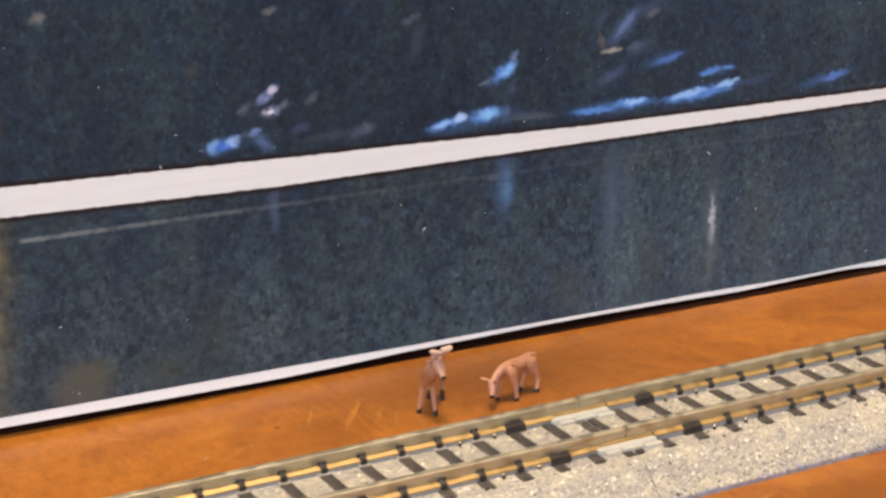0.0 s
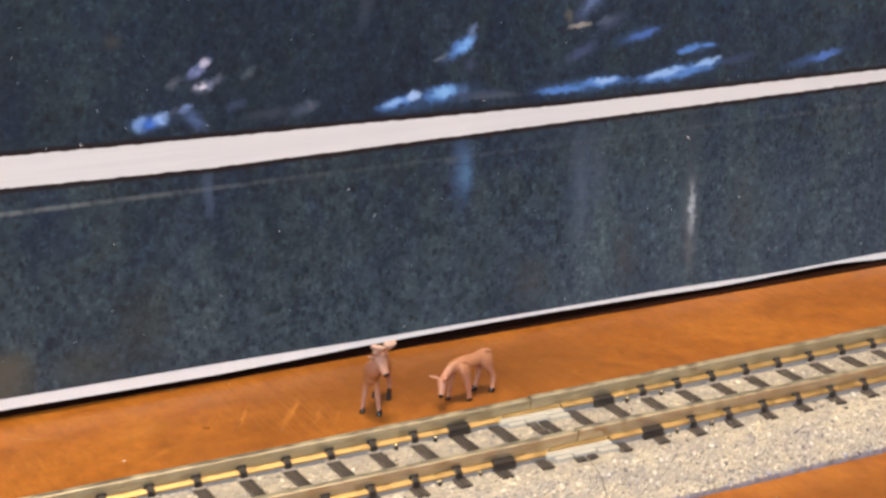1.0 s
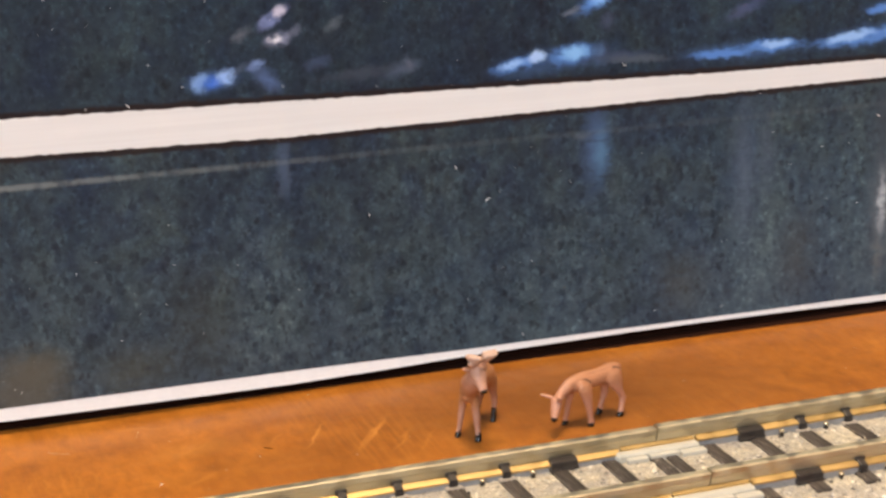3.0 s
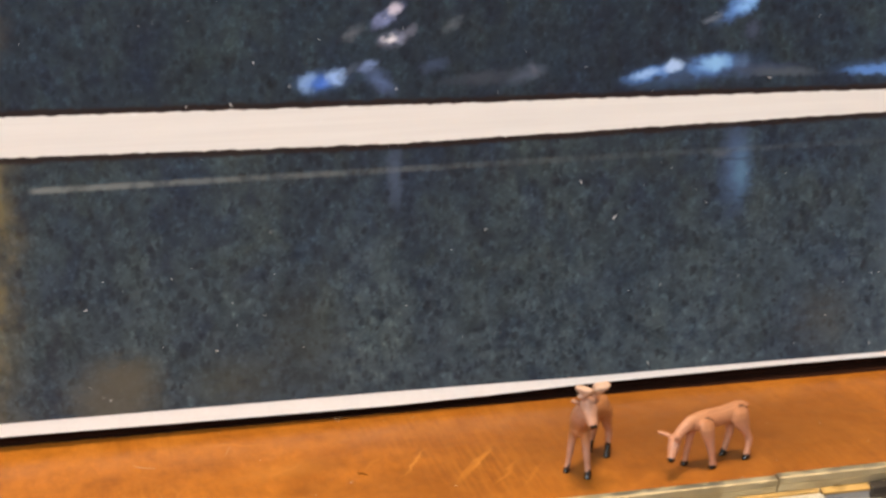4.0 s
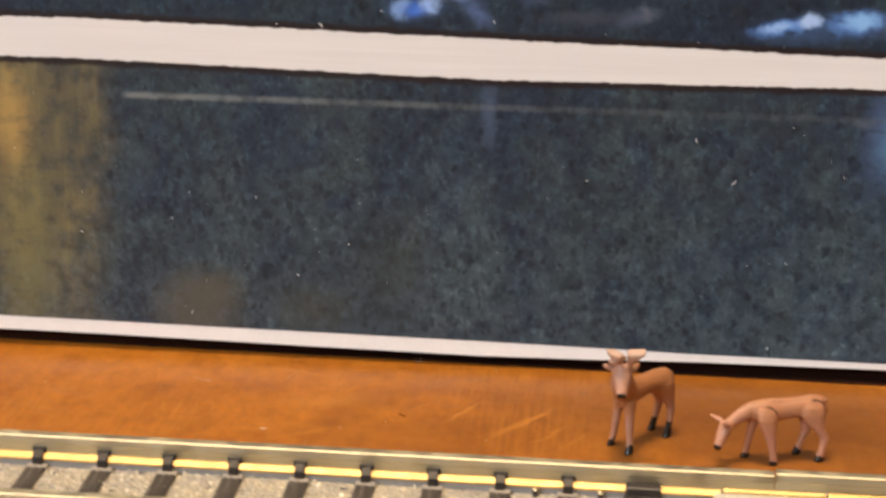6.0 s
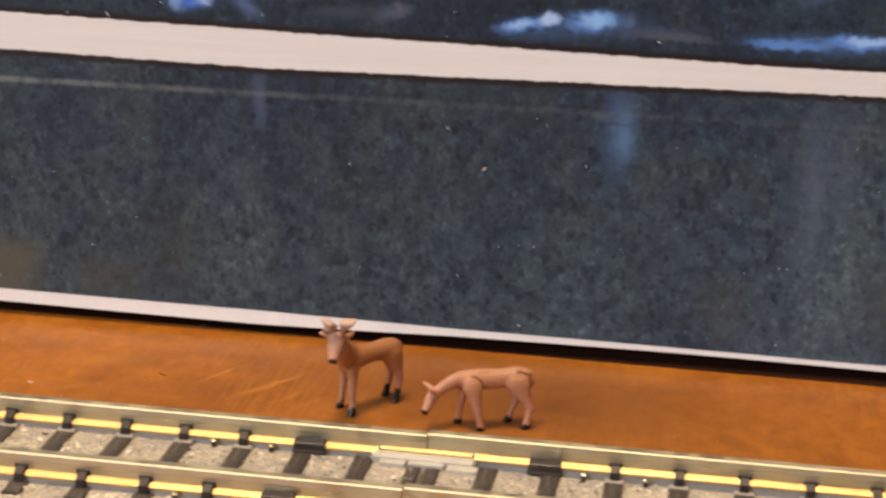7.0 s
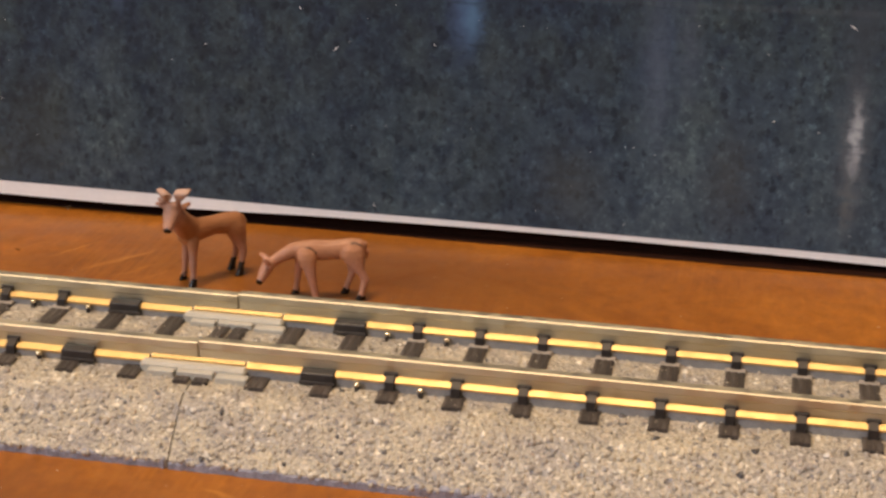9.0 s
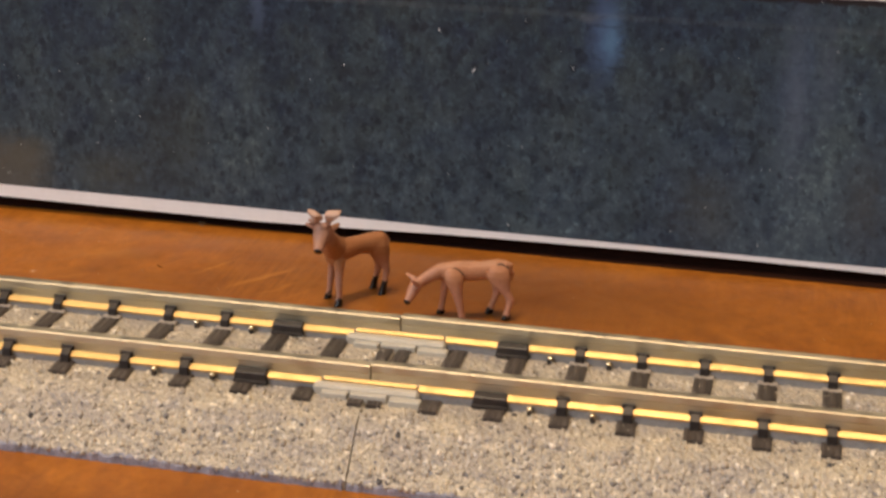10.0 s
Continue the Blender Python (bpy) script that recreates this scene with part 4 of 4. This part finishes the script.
def track_section(way, label):
    """One straight track section that runs from the joint at x = 0 along way (-1 or 1)."""
    a, b = sorted((way * 0.06, way * LENGTH))
    root = tagged(new("track_section"), label, "model track", "straight track sections")
    rng = np.random.RandomState(11 + way)
    part("roadbed", roadbed(a, b), M_BED, root, "grey moulded ballast shoulder")
    for side in SIDES:
        bm = bmesh.new()
        rows = []
        for x in np.arange(a, b + 0.01, 0.45):
            top, out = 0.66 + rng.uniform(-0.14, 0.20), 12.86 + rng.uniform(-0.08, 0.07)
            rows.append([bm.verts.new((x, side * y, z)) for y, z in ((12.3, 0.0), (12.3, top + 0.25), (12.52, top + 0.10), (out - 0.1, top), (out, top - 0.15), (out, 0.0))])
        for p, q in zip(rows, rows[1:]):
            for k in range(6):
                bm.faces.new((p[k], p[(k + 1) % 6], q[(k + 1) % 6], q[k]))
        bm.faces.new(rows[0])
        bm.faces.new(rows[-1])
        part("roadbed_rim", bm, M_RIM, root, "blue-grey moulded plastic rim")
    near = sorted((way * 0.06, way * 84.0))
    tagged(part("ballast", grains(*near, rng), None, root, "speckled grey granite-like ballast grains"), kind="stuff")
    for yc in (-RAIL_Y, RAIL_Y):
        bm = bmesh.new()
        sweep(bm, rail_profile(yc), np.linspace(a - way * 0.0, b, 4))
        rail = part("rail", bm, M_RAIL, root, "dull nickel-silver rail", at=(0, 0, 0.16 if way > 0 else 0))
        # chamfers get a paler copy of the rail metal as the lamp's highlight
        rail.data.materials.append(M_EDGE_HIGHLIGHT)
        for face in rail.data.polygons:
            face.material_index = int(0.3 < face.normal.z < 0.98)
        # filler whose grey stands for the shadow below the rail foot
        bm = bmesh.new()
        box(bm, a, b, yc - 0.86, yc + 0.86, 4.2, 5.09, 0.05)
        part("rail_bed", bm, M_SHADE_STRIP, rail, "added strip standing for the shaded gap under the rail")
        for s in SIDES:
            bm = bmesh.new()
            sweep(bm, foot_profile(yc, s), sorted((way * 3.9, b if way > 0 else a)))
            part("rail_foot", bm, M_WARM_METAL, rail, "shiny metal rail foot with warm lamp reflection in its colour")
    spots = [0.75] + [PITCH * k for k in range(1, 25)]
    for k, d in enumerate(spots):
        part("tie", HALF_TIE if k == 0 else TIE, None, root, at=(way * d, 0, 0))
        for yc in (-RAIL_Y, RAIL_Y):
            for s in SIDES:
                if k == 2:
                    part("long_rail_clip", LONG[s], None, root, at=(way * 9.5, yc, 0))
                elif k > 2:
                    clip = part("rail_clip", CLIP[s], None, root, at=(way * d, yc, 0))
                    if s * yc < 0:
                        part("clip_seat", SEAT[s], None, clip, "pale grey-beige plastic seat")
    for d in (12.6, 17.4):
        for yc in (-RAIL_Y, RAIL_Y):
            for s in SIDES:
                post = part("lug", LUG[s], None, root, at=(way * d, yc, 0))
                part("lug_cap", CAP[s], None, post, "bright metal cap")
    return root


track_section(-1, "straight grey-ballasted model track section on brown board")
right_track = track_section(1, "straight grey-ballasted model track section with joiners")
for yc in (-RAIL_Y, RAIL_Y):
    for s in SIDES:
        joiner = part("rail_joiner", JOINER[s], None, right_track, "pale grey plastic rail joiner", at=(0, yc, 0))
        part("joiner_plate", PLATE[s], None, joiner, "brass-coloured joiner plate")


# ---- deer figurines ----
def tube(bm, pts, n=12):
    """A limb: rings round a bent line; rows of (x, y, z, width radius, height radius)."""
    pts = [(Vector(p[:3]), p[3], p[4] if len(p) > 4 else p[3]) for p in pts]
    rings = []
    for i, (c, rw, rh) in enumerate(pts):
        ahead = (pts[min(i + 1, len(pts) - 1)][0] - pts[max(i - 1, 0)][0]).normalized()
        side = ahead.cross(Vector((0, 0, 1)))
        if side.length < 0.2:
            side = Vector((0, 1, 0)) - ahead * ahead.y
        side.normalize()
        up = side.cross(ahead).normalized()
        rings.append([bm.verts.new(c + side * rw * math.cos(2 * math.pi * k / n) + up * rh * math.sin(2 * math.pi * k / n)) for k in range(n)])
    for a, b in zip(rings, rings[1:]):
        for k in range(n):
            bm.faces.new((a[k], a[(k + 1) % n], b[(k + 1) % n], b[k]))
    bm.faces.new(rings[0])
    bm.faces.new(rings[-1])


def blob(bm, c, r, m=None):
    made = bmesh.ops.create_icosphere(bm, subdivisions=2, radius=1.0)["verts"]
    for v in made:
        p = Vector((v.co.x * r[0], v.co.y * r[1], v.co.z * r[2]))
        v.co = (m @ p if m else p) + Vector(c)


def figurine(name, build, origin, heading, label, material):
    """Fuses the limbs into one smooth moulded figure. Local x runs from the chest to the rump."""
    bm = bmesh.new()
    build(bm)
    bmesh.ops.recalc_face_normals(bm, faces=bm.faces)
    rough = bpy.data.meshes.new("raw")
    bm.to_mesh(rough)
    bm.free()
    raw = new("raw", rough)
    fuse = raw.modifiers.new("fuse", "REMESH")
    fuse.mode, fuse.voxel_size, fuse.adaptivity = "VOXEL", 0.07, 0.0
    even = raw.modifiers.new("even", "SMOOTH")
    even.factor, even.iterations = 0.5, 5
    me = bpy.data.meshes.new_from_object(raw.evaluated_get(bpy.context.evaluated_depsgraph_get()))
    bpy.data.objects.remove(raw)
    me.name = name
    low = min(v.co.z for v in me.vertices)
    for v in me.vertices:
        v.co = Vector((v.co.x, v.co.y, v.co.z - low)) * MM
    for p in me.polygons:
        p.use_smooth = True
    me.materials.clear()
    me.materials.append(material)
    ob = new(name, me)
    ob.matrix_world = Matrix.Translation(Vector((*origin, 0)) * MM) @ Matrix.Rotation(heading, 4, "Z")
    return tagged(ob, label, "deer figurine", "deer figurines")


def column(bm, rows, n=14):
    """A leg: level elliptic rings from the hip down to the hoof; rows of (x, y, z, x radius, y radius)."""
    rings = [[bm.verts.new((x + rx * math.cos(2 * math.pi * k / n), y + ry * math.sin(2 * math.pi * k / n), z)) for k in range(n)]
             for x, y, z, rx, ry in rows]
    for a, b in zip(rings, rings[1:]):
        for k in range(n):
            bm.faces.new((a[k], a[(k + 1) % n], b[(k + 1) % n], b[k]))
    bm.faces.new(rings[0])
    bm.faces.new(rings[-1])


def antler(bm, root, neck, top, along, across, rise=0.10):
    """A stout stem that flares into a broad cupped palm, its rim tilted."""
    root, neck, top, along, across = (Vector(v) for v in (root, neck, top, along, across))
    n = 16
    rows = ((root, 0.42, 0.36), (root.lerp(neck, 0.5), 0.32, 0.28), (neck, 0.30, 0.27))
    rings = []
    for c, ra, rb in rows:
        rings.append([c + along.normalized() * ra * math.cos(2 * math.pi * k / n) + across.normalized() * rb * math.sin(2 * math.pi * k / n) for k in range(n)])
    for f, size in ((0.25, 0.48), (0.55, 0.84), (0.85, 1.12), (1.0, 0.98)):
        c = neck.lerp(top, f)
        ring = []
        for k in range(n):
            a = 2 * math.pi * k / n
            square = size * (1.0 - 0.16 * math.cos(4 * a))
            ring.append(c + along * square * math.cos(a) + across * square * math.sin(a) + Vector((0, 0, rise * size * math.cos(2 * a) - 0.2)))
        rings.append(ring)
    made = [[bm.verts.new(p) for p in ring] for ring in rings]
    for a, b in zip(made, made[1:]):
        for k in range(n):
            bm.faces.new((a[k], a[(k + 1) % n], b[(k + 1) % n], b[k]))
    bm.faces.new(made[0])
    dip = bm.verts.new(top + Vector((0, 0, 0.02)))
    for k in range(n):
        bm.faces.new((made[-1][k], made[-1][(k + 1) % n], dip))


def stag(bm):
    # trunk: deep chest, tucked belly, round rump
    tube(bm, [(-0.95, -0.1, 5.0, 0.34, 0.55), (-0.6, -0.1, 4.95, 0.74, 1.00), (0.1, 0, 4.95, 0.94, 1.22), (1.3, 0, 5.16, 0.94, 1.06), (2.7, 0, 5.26, 0.88, 0.90),
              (4.0, 0, 5.16, 0.98, 1.06), (5.0, 0, 5.0, 0.96, 1.14), (5.6, 0, 4.85, 0.68, 0.88), (5.9, 0, 4.75, 0.32, 0.45)], 16)
    # thick neck, head turned to its own left
    tube(bm, [(0.7, 0.05, 5.3, 0.84, 1.00), (-0.4, -0.30, 5.75, 0.98, 1.18), (-1.2, -0.90, 6.6, 1.00, 1.10), (-1.9, -1.40, 7.4, 0.88, 0.92), (-2.25, -1.66, 8.1, 0.66, 0.62)], 16)
    tube(bm, [(-1.85, -1.3, 8.25, 0.46), (-2.25, -1.7, 8.22, 0.84, 0.76), (-2.70, -2.12, 7.78, 0.78, 0.68), (-3.12, -2.52, 7.2, 0.56, 0.50), (-3.42, -2.82, 6.80, 0.46, 0.42), (-3.56, -2.98, 6.55, 0.32, 0.28)], 14)
    blob(bm, (-2.42, -1.88, 8.45), (0.66, 0.66, 0.5))
    # brow ridges over the eyes
    blob(bm, (-3.05, -1.85, 7.95), (0.26, 0.30, 0.22))
    blob(bm, (-2.35, -2.50, 7.95), (0.30, 0.26, 0.22))
    # leaf-shaped ears, then antlers with broad palms
    tube(bm, [(-2.5, -1.2, 8.2, 0.24, 0.20), (-2.95, -0.95, 8.45, 0.44, 0.24), (-3.25, -0.82, 8.62, 0.34, 0.20), (-3.48, -0.74, 8.72, 0.14)], 10)
    tube(bm, [(-1.9, -1.95, 8.1, 0.28, 0.24), (-1.4, -2.08, 8.32, 0.46, 0.28), (-1.05, -2.15, 8.50, 0.34, 0.22), (-0.76, -2.22, 8.66, 0.14)], 10)
    antler(bm, (-2.58, -1.58, 8.4), (-2.84, -1.62, 9.1), (-3.16, -1.84, 10.24), (-0.08, -0.88, -0.04), (0.50, -0.06, -0.12))
    antler(bm, (-2.12, -2.02, 8.4), (-2.0, -2.30, 9.1), (-1.80, -2.90, 10.36), (0.52, -0.54, 0.06), (0.36, 0.34, 0.08))
    tube(bm, [(-3.05, -1.60, 9.0, 0.24), (-3.35, -1.35, 9.2, 0.20), (-3.5, -1.25, 9.32, 0.10)], 8)
    # legs and tail
    column(bm, [(0.25, -0.46, 5.1, 0.60, 0.36), (0.20, -0.56, 4.3, 0.66, 0.50), (0.10, -0.70, 3.5, 0.48, 0.43), (0.0, -0.82, 2.7, 0.37, 0.36), (-0.05, -0.90, 2.15, 0.37, 0.36),
                (-0.10, -1.0, 1.4, 0.29, 0.29), (-0.15, -1.1, 0.85, 0.31, 0.30), (-0.24, -1.18, 0.42, 0.38, 0.32), (-0.36, -1.22, 0.05, 0.44, 0.34)])
    column(bm, [(0.25, 0.46, 5.1, 0.60, 0.36), (0.20, 0.54, 4.3, 0.62, 0.46), (0.14, 0.66, 3.5, 0.44, 0.40), (0.10, 0.76, 2.7, 0.34, 0.33), (0.08, 0.82, 2.15, 0.34, 0.33),
                (0.05, 0.90, 1.4, 0.27, 0.27), (0.02, 0.97, 0.85, 0.29, 0.28), (-0.05, 1.02, 0.42, 0.36, 0.30), (-0.16, 1.04, 0.05, 0.42, 0.32)])
    column(bm, [(4.55, -0.40, 5.6, 0.80, 0.45), (4.65, -0.48, 5.0, 1.12, 0.62), (4.80, -0.54, 4.3, 1.00, 0.60), (5.00, -0.60, 3.6, 0.72, 0.48), (5.20, -0.66, 3.0, 0.50, 0.40),
                (5.36, -0.72, 2.5, 0.41, 0.36), (5.28, -0.78, 2.0, 0.35, 0.31), (5.10, -0.83, 1.3, 0.29, 0.28), (4.97, -0.86, 0.85, 0.31, 0.29), (4.88, -0.87, 0.42, 0.37, 0.31), (4.74, -0.88, 0.05, 0.43, 0.33)])
    column(bm, [(4.65, 0.40, 5.6, 0.80, 0.45), (4.75, 0.46, 5.0, 1.10, 0.62), (4.95, 0.54, 4.3, 0.98, 0.58), (5.15, 0.62, 3.6, 0.70, 0.46), (5.36, 0.70, 3.0, 0.50, 0.40),
                (5.50, 0.78, 2.5, 0.41, 0.36), (5.42, 0.84, 2.0, 0.35, 0.31), (5.26, 0.90, 1.3, 0.29, 0.28), (5.12, 0.95, 0.85, 0.31, 0.29), (5.02, 0.98, 0.42, 0.37, 0.31), (4.90, 1.0, 0.05, 0.43, 0.33)])
    tube(bm, [(5.6, 0, 5.45, 0.22), (5.98, 0, 5.0, 0.28), (6.06, 0, 4.4, 0.14)], 8)


def doe(bm):
    tube(bm, [(-1.25, 0.35, 4.35, 0.35, 0.45), (-0.8, 0.3, 4.52, 0.70, 0.86), (0.2, 0.2, 4.56, 0.82, 0.98), (1.5, 0.1, 4.52, 0.76, 0.90), (2.8, 0, 4.60, 0.76, 0.88),
              (4.0, 0, 4.66, 0.86, 0.96), (4.9, 0, 4.66, 0.80, 0.90), (5.4, 0, 4.6, 0.42, 0.52)], 16)
    # spine ridge from the withers to the croup
    tube(bm, [(-0.7, 0.28, 5.15, 0.30, 0.22), (0.6, 0.16, 5.40, 0.34, 0.20), (2.4, 0.02, 5.36, 0.30, 0.18), (4.2, 0, 5.52, 0.36, 0.18), (5.0, 0, 5.42, 0.26, 0.16)], 10)
    # lowered neck and grazing head
    tube(bm, [(0.0, 0.25, 4.7, 0.72, 0.82), (-1.1, 0.35, 4.55, 0.60, 0.74), (-2.2, 0.25, 4.08, 0.48, 0.58), (-3.1, 0.05, 3.55, 0.44, 0.50)], 14)
    tube(bm, [(-2.95, 0.05, 3.85, 0.34), (-3.3, -0.1, 3.55, 0.62, 0.60), (-3.72, -0.40, 2.95, 0.54, 0.52), (-4.08, -0.66, 2.35, 0.40, 0.40), (-4.28, -0.80, 2.0, 0.34, 0.32), (-4.36, -0.86, 1.85, 0.18)], 14)
    tube(bm, [(-3.2, 0.3, 3.7, 0.18), (-3.65, 0.8, 3.92, 0.36, 0.18), (-4.1, 1.45, 4.02, 0.12)], 10)
    tube(bm, [(-3.3, -0.45, 3.60, 0.18), (-3.56, -0.78, 3.92, 0.38, 0.20), (-3.76, -0.95, 4.22, 0.28, 0.18), (-3.88, -1.02, 4.38, 0.12)], 10)
    blob(bm, (-3.62, -0.72, 3.25), (0.24, 0.24, 0.20))
    # shoulders and haunches stand proud of the trunk
    column(bm, [(-0.15, -0.52, 5.0, 0.42, 0.24), (0.0, -0.66, 4.6, 0.80, 0.42), (0.05, -0.74, 4.1, 0.90, 0.50), (0.15, -0.80, 3.5, 0.74, 0.48), (0.30, -0.86, 2.9, 0.56, 0.42),
                (0.45, -0.90, 2.3, 0.45, 0.38), (0.57, -0.93, 1.7, 0.38, 0.34), (0.70, -0.95, 1.1, 0.32, 0.30), (0.80, -0.95, 0.6, 0.34, 0.31), (0.82, -0.94, 0.3, 0.38, 0.32), (0.76, -0.94, 0.04, 0.43, 0.33)])
    column(bm, [(-0.30, 0.60, 4.9, 0.42, 0.26), (-0.35, 0.72, 4.1, 0.68, 0.44), (-0.50, 0.84, 3.2, 0.46, 0.38), (-0.63, 0.93, 2.3, 0.35, 0.32),
                (-0.72, 0.98, 1.6, 0.29, 0.28), (-0.82, 1.03, 0.8, 0.29, 0.28), (-0.88, 1.06, 0.4, 0.36, 0.30), (-0.96, 1.06, 0.04, 0.42, 0.32)])
    column(bm, [(4.0, -0.42, 5.25, 0.55, 0.26), (4.12, -0.58, 4.8, 1.05, 0.46), (4.2, -0.66, 4.2, 1.14, 0.54), (4.4, -0.72, 3.5, 0.90, 0.52), (4.74, -0.79, 2.9, 0.56, 0.44), (5.08, -0.86, 2.4, 0.43, 0.38),
                (5.30, -0.92, 2.0, 0.42, 0.34), (5.22, -0.98, 1.55, 0.34, 0.30), (5.08, -1.02, 1.1, 0.30, 0.28), (4.98, -1.05, 0.7, 0.32, 0.29), (4.92, -1.07, 0.35, 0.40, 0.32), (4.82, -1.07, 0.04, 0.46, 0.34)])
    column(bm, [(3.95, 0.42, 5.2, 0.55, 0.26), (4.0, 0.52, 4.4, 1.02, 0.50), (4.12, 0.60, 3.6, 0.78, 0.46), (4.28, 0.68, 2.8, 0.48, 0.38), (4.34, 0.72, 2.2, 0.40, 0.34),
                (4.14, 0.74, 1.6, 0.32, 0.29), (3.86, 0.75, 0.95, 0.29, 0.27), (3.70, 0.74, 0.45, 0.36, 0.30), (3.56, 0.73, 0.04, 0.43, 0.32)])
    # tail pressed against the haunch
    tube(bm, [(4.9, -0.1, 5.38, 0.24), (5.42, -0.18, 5.12, 0.26), (5.60, -0.20, 4.5, 0.20), (5.52, -0.22, 3.7, 0.10)], 8)


figurine("stag_figurine", stag, (-10.85, 23.2), math.atan2(0.7314, 0.682), "tan plastic stag figurine with antlers, black hooves, on board",
         deer_material("stag_plastic", (-3.62, -3.02, 6.5), 0.72, 1.45, (0.37, 0.155, 0.062), (0.42, 0.215, 0.145)))
figurine("doe_figurine", doe, (0.7, 22.1), math.atan2(0.336, 0.942), "tan plastic grazing doe figurine with black hooves, on board",
         deer_material("doe_plastic", (-4.33, -0.84, 1.88), 0.5, 0.58, (0.42, 0.185, 0.092), (0.45, 0.215, 0.135), ((0.05, -0.8, 4.2, 0.90, 4.45, -0.1), (4.3, -0.85, 4.2, 1.16, 4.95, 4.0))))


# ---- dust ----
def flecks(count, place, rng, size):
    bm_v, bm_f = [], []
    for _ in range(count):
        c, u, w = place(rng)
        r = rng.uniform(0.5, 1.3) * size * (1.8 if rng.uniform() < 0.08 else 1.0)
        a, long = rng.uniform(0, 3.1), rng.choice((0.8, 1.2, 2.2, 3.5))
        u, w = u * math.cos(a) + w * math.sin(a), w * math.cos(a) - u * math.sin(a)
        n = u.cross(w)
        k = len(bm_v)
        for q in (u * r * long, w * r * 0.5, u * -r * long * 0.8, w * -r * 0.45, n * r * 0.4, n * -r * 0.4):
            bm_v.append(tuple((c + q) * MM))
        bm_f.extend((k + i, k + j, k + m) for i, j, m in ((0, 1, 4), (1, 2, 4), (2, 3, 4), (3, 0, 4), (1, 0, 5), (2, 1, 5), (3, 2, 5), (0, 3, 5)))
    me = bpy.data.meshes.new("dust")
    me.from_pydata(bm_v, [], bm_f)
    me.materials.append(M_DUST)
    return me


def on_poster(rng):
    x, z = rng.uniform(-72, 92), rng.uniform(2.5, 56)
    return Vector((x, lean(x, z) - 0.05, z)), Vector((1, 0, 0)), Vector((0, 0, 1))


def on_board(rng):
    x, y = rng.uniform(-66, 90), rng.choice((rng.uniform(14, 40), rng.uniform(-32, -14)))
    return Vector((x, y, 0.03)), Vector((1, 0, 0)), Vector((0, 1, 0))


SPECKS = ((-46.7, 42.6), (63.2, 5.2), (-3.8, 7.8), (-14.8, 18.3), (-37.1, 35.6), (-31.2, 41.5), (-51.7, 15.8), (-45.4, 15.6), (-41.4, 8.2), (2.6, 3.0),
          (-53.4, 13.2), (-39.3, 31.8), (-43.4, 31.8), (-12.9, 27.4), (-1.5, 18.6), (33.6, 22.8), (41.2, 14.2), (47.8, 23.5))
speck_queue = list(SPECKS)


def large_speck(rng):
    x, z = speck_queue.pop()
    return Vector((x, lean(x, z) - 0.06, z)), Vector((1, 0, 0)), Vector((0, 0, 1))


tagged(part("dust", flecks(200, on_poster, np.random.RandomState(3), 0.052), None, poster, "pale dust flecks"), kind="stuff")
tagged(part("lint_speck", flecks(len(SPECKS), large_speck, np.random.RandomState(6), 0.115), None, poster, "larger white lint specks"), kind="stuff")
tagged(new("dust", flecks(110, on_board, np.random.RandomState(8), 0.055)), "pale dust flecks and fibres on the brown board", "dust", "", "stuff")


def strand(pts, radius):
    """A fine hair along a bent line."""
    bm = bmesh.new()
    tube(bm, [(*p, radius) for p in pts], 6)
    return bm


lint = tagged(new("lint"), "tiny white fibres lying on the brown board", "lint")
part("fibre", strand([(-30.2, 39.9, 0.55), (-30.0, 39.8, 0.3), (-29.9, 39.7, 0.03), (-29.75, 39.75, 0.35), (-29.6, 39.8, 0.65)], 0.016), M_LINT, lint)
part("fibre", strand([(-50.2, 34.3, 0.05), (-49.8, 33.6, 0.10), (-49.0, 33.2, 0.08), (-48.3, 33.1, 0.05)], 0.018), M_LINT, lint)
part("fibre", strand([(-41.6, 34.4, 0.05), (-41.2, 35.6, 0.12), (-40.9, 36.3, 0.05)], 0.015), M_LINT, lint)
splinter = bmesh.new()
tube(splinter, [(-30.4, 28.0, 0.03, 0.02), (-30.2, 27.8, 0.04, 0.045), (-29.8, 27.5, 0.04, 0.04), (-29.6, 27.4, 0.03, 0.02)], 6)
thing("splinter", splinter, M_SHADE_SPLINTER, "dark brown wood splinter lying on the board", "splinter")
